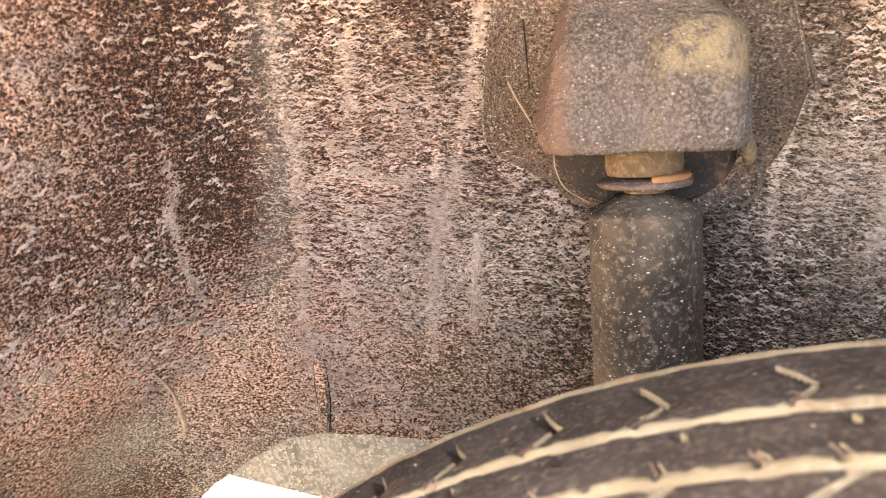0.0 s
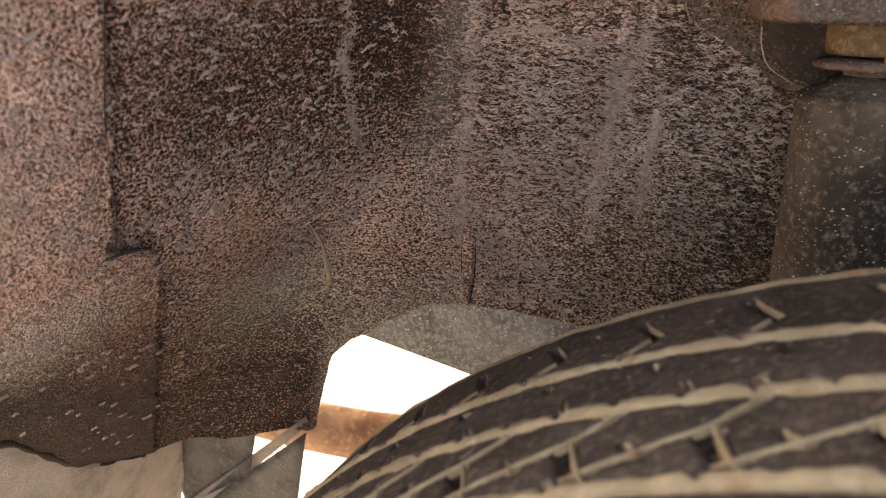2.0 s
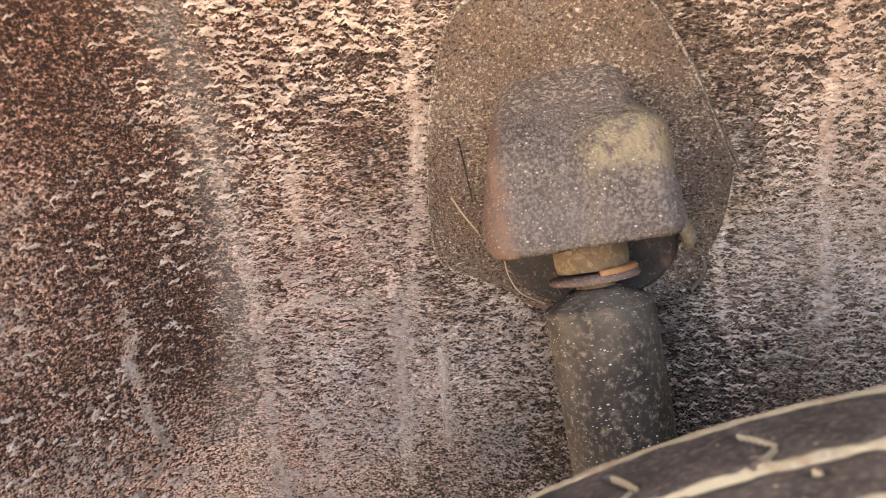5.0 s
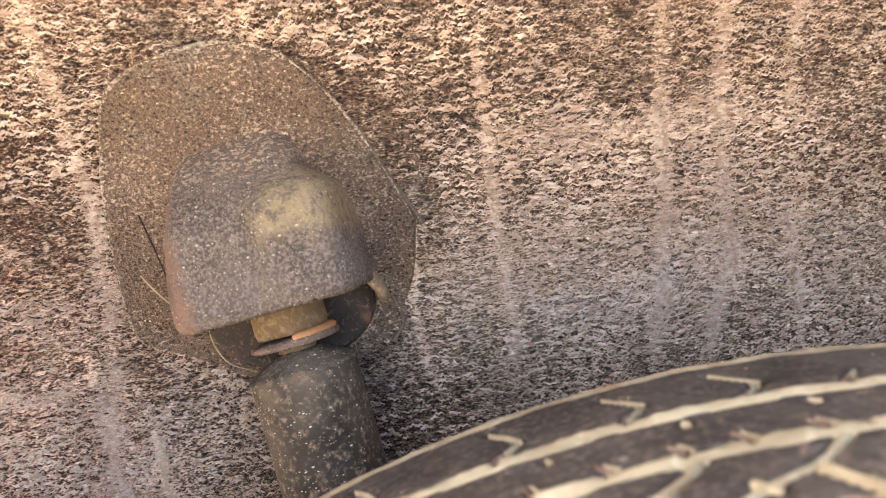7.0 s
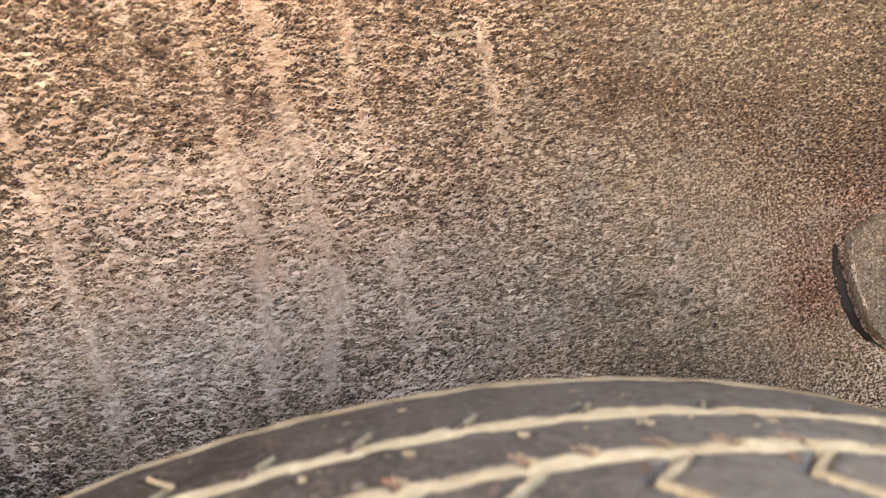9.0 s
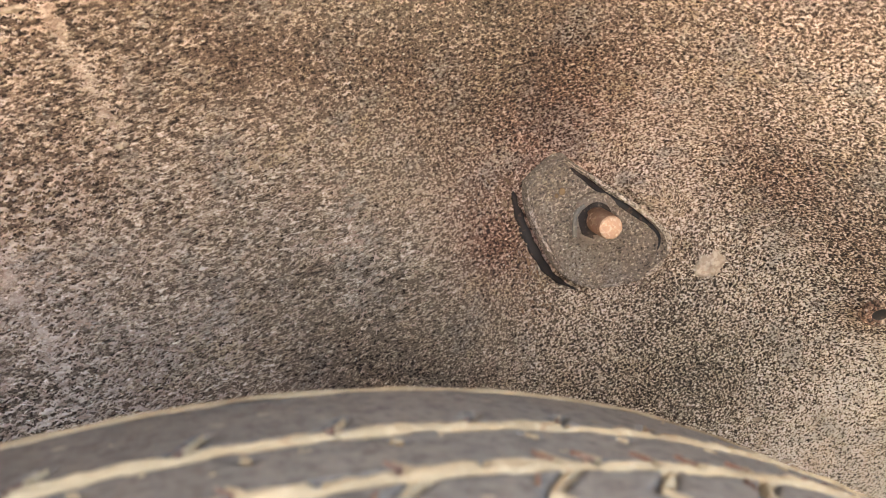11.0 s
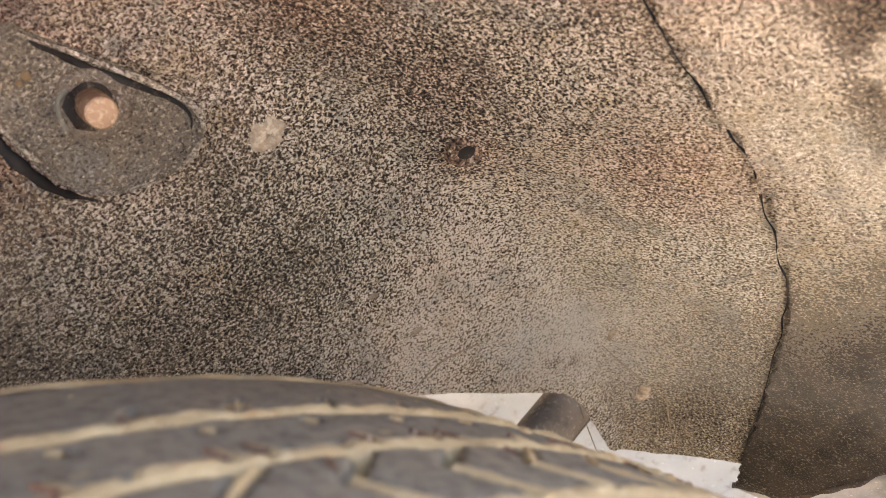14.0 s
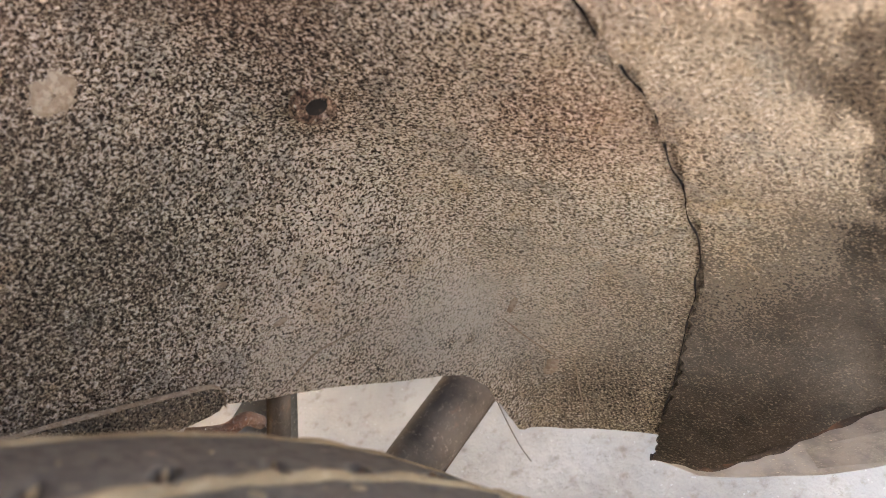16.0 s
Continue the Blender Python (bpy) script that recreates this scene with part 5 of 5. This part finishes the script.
part("pipe_run", tube(smooth_line([(-1.0, 0.37, 0.185), (-0.75, 0.385, 0.165), (-0.58, 0.40, 0.150), (-0.47, 0.42, 0.150), (-0.36, 0.45, 0.165), (-0.22, 0.50, 0.21), (0.1, 0.60, 0.25)], 60), 0.024, 28), PIPE, pipe)
part("hanger", tube(smooth_line([(-0.22, 0.50, 0.225), (-0.215, 0.505, 0.35), (-0.21, 0.51, 0.475)], 12), 0.005, 10), PIPE, pipe)
beam = thing("axle_tube", "dark dusty tubular axle arm", "axle")
part("tube_run", tube([(0.20, 0.245, 0.247), (0.30, 0.2425, 0.247), (0.40, 0.24, 0.247), (0.52, 0.236, 0.247), (0.62, 0.232, 0.247)], 0.0165, 32), DARK_STEEL, beam)
part("seam_strip", tube([(0.36, 0.2290, 0.2370), (0.45, 0.2270, 0.2350), (0.56, 0.2250, 0.2340)], 0.0016, 8), DARK_STEEL, beam)
post = thing("bracket_post", "thin dark upright bracket under the housing", "bracket")
post_bar = part("post_bar", box_bm((-0.0052, -0.004, -0.075), (0.0052, 0.004, 0.030), 0.0015), DARK_STEEL, post)
post_bar.matrix_basis = Matrix.Translation((0.3235, 0.2450, 0.3530)) @ pose(0, 0, 0, 0, 35.5, 0)
flap = thing("plastic_flap", "dust-filmed plastic flap under the housing's lower edge", "plastic flap")


def sheet(corners, n=8, sag=0.004, thick=0.0015, belly=0.0):
    """A slightly warped sheet through four corners."""
    a, b, c, d = [Vector(p) for p in corners]
    verts = []
    for i in range(n + 1):
        for j in range(n + 1):
            u, v = i / n, j / n
            p = (a * (1 - u) + b * u) * (1 - v) + (d * (1 - u) + c * u) * v
            p += (d - a).normalized() * belly * math.sin(math.pi * u) * v
            nrm = (b - a).cross(d - a).normalized()
            verts.append(p + nrm * sag * (math.sin(math.pi * u) * math.sin(math.pi * v) + 0.4 * n3(p.x, p.y, p.z, 40)))
    faces = grid_faces(n + 1, n + 1)
    bm = bmesh.new()
    vs = [bm.verts.new(v) for v in verts]
    for f in faces:
        bm.faces.new([vs[k] for k in f])
    bmesh.ops.solidify(bm, geom=bm.faces[:], thickness=thick)
    return bm


part("flap_sheet", sheet(((0.286, 0.252, 0.356), (0.314, 0.252, 0.362), (0.336, 0.252, 0.342), (0.312, 0.252, 0.305))), FLAP, flap)
wire = thing("hanging_wire", "thin dark wire hanging beside the axle arm", "wire")
part("wire_run", tube(smooth_line([(0.4155, 0.215, 0.275), (0.4150, 0.215, 0.240), (0.4165, 0.216, 0.205), (0.4200, 0.217, 0.180)], 16), 0.0003, 6), DARK_STEEL, wire)
bolt = thing("rusty_clip", "small rusty clip under the housing", "clip")
part("clip_body", tube(smooth_line([(0.276, 0.219, 0.398), (0.287, 0.217, 0.387), (0.296, 0.216, 0.384), (0.301, 0.219, 0.374)], 14), 0.0030, 10), BRACKET_SIDE, bolt)

# lower lip of the bumper at one end of the arch, and a smooth skirt at the other
bumper = thing("bumper", "pale dust-caked bumper edge below the wheel arch", "bumper")
part("bumper_lip", sheet(((-0.450, 0.205, 0.325), (-0.392, 0.030, 0.490), (-0.440, 0.0, 0.350), (-0.458, 0.20, 0.230)), 16, 0.006, 0.003), BUMPER, bumper)
lumps = bmesh.new()
rl = random.Random(5)
for k in range(90):
    u, v = rl.random(), rl.random() ** 1.5
    a, b = Vector((-0.450, 0.205, 0.325)), Vector((-0.392, 0.030, 0.490))
    q = a.lerp(b, u) + (Vector((-0.458, 0.20, 0.230)) - a).lerp(Vector((-0.440, 0.0, 0.350)) - b, u) * v
    bmesh.ops.create_icosphere(lumps, subdivisions=1, radius=rl.uniform(0.0008, 0.0030), matrix=Matrix.Translation(q) @ Matrix.Diagonal((0.6, 1.4, 1.0, 1)))
tagged(part("mud_lump", lumps, BUMPER, bumper), kind="stuff")
gusset = thing("gusset_plate", "grey-green dusty folded gusset plates", "gusset")
part("gusset_sheet", sheet(((-0.468, 0.196, 0.318), (-0.388, 0.200, 0.362), (-0.400, 0.205, 0.306), (-0.456, 0.206, 0.250)), 8, 0.002), FLAP, gusset)
part("gusset_flange", sheet(((-0.456, 0.200, 0.253), (-0.358, 0.204, 0.372), (-0.362, 0.214, 0.358), (-0.452, 0.212, 0.238)), 8, 0.001), BUMPER, gusset, "pale folded edge")
part("gusset_web", sheet(((-0.452, 0.210, 0.246), (-0.363, 0.212, 0.352), (-0.371, 0.214, 0.290), (-0.385, 0.214, 0.200)), 8, 0.001), FLAP, gusset)
skirt = thing("sill_skirt", "smooth pale dusty sill skirt below the arch", "skirt")
part("skirt_sheet", sheet(((0.409, 0.116, 0.2525), (0.432, 0.006, 0.325), (0.446, 0.004, 0.262), (0.416, 0.098, 0.2350)), 18, 0.004, 0.002, 0.011), BUMPER, skirt)
part("skirt_fold", sheet(((0.420, 0.045, 0.279), (0.424, -0.03, 0.345), (0.430, -0.03, 0.305), (0.424, 0.042, 0.262)), 10, 0.002, 0.002), BUMPER, skirt, "smooth pale fold")
tab = bmesh.new()
rows = []
for k in range(20):
    x = 0.205 + 0.0855 * k / 19
    zt = 0.453 - 0.61 * (x - 0.237) - 0.004 * ramp(k / 19, 0.90, 1.0)
    zb = 0.4185 - 0.36 * (x - 0.26) + 0.004 * ramp(k / 19, 0.93, 1.0)
    edge = 1 - ramp(k / 19, 0.93, 1.0)
    rows.append([tab.verts.new(on_wall(x, z, h)) for z, h in ((zt + 0.0012, -0.0004), (zt, 0.0010 + 0.0016 * edge), (zt * 0.6 + zb * 0.4, 0.0012 + 0.0018 * edge), (zb + 0.002, 0.0012 + 0.0018 * edge), (zb, -0.0006))])
for a, b in zip(rows, rows[1:]):
    for q in range(4):
        tab.faces.new((a[q], a[q + 1], b[q + 1], b[q]))
plain_soil(part("lower_tab", tab, UNDERCOAT, housing, "dark turned lower flange of the housing"), 0.36, 0.0, 0.05, 0.10)
splash_v, splash_f = splash(((0.222, 0.4625), (0.237, 0.4535), (0.261, 0.4390), (0.280, 0.4273), (0.2885, 0.4215), (0.2903, 0.4170), (0.2880, 0.4110)), lambda s: 0.00022, 0.0030, 3)
obj("dust_line", splash_v, splash_f, SPLAT, housing, "pale dust line along the flange")
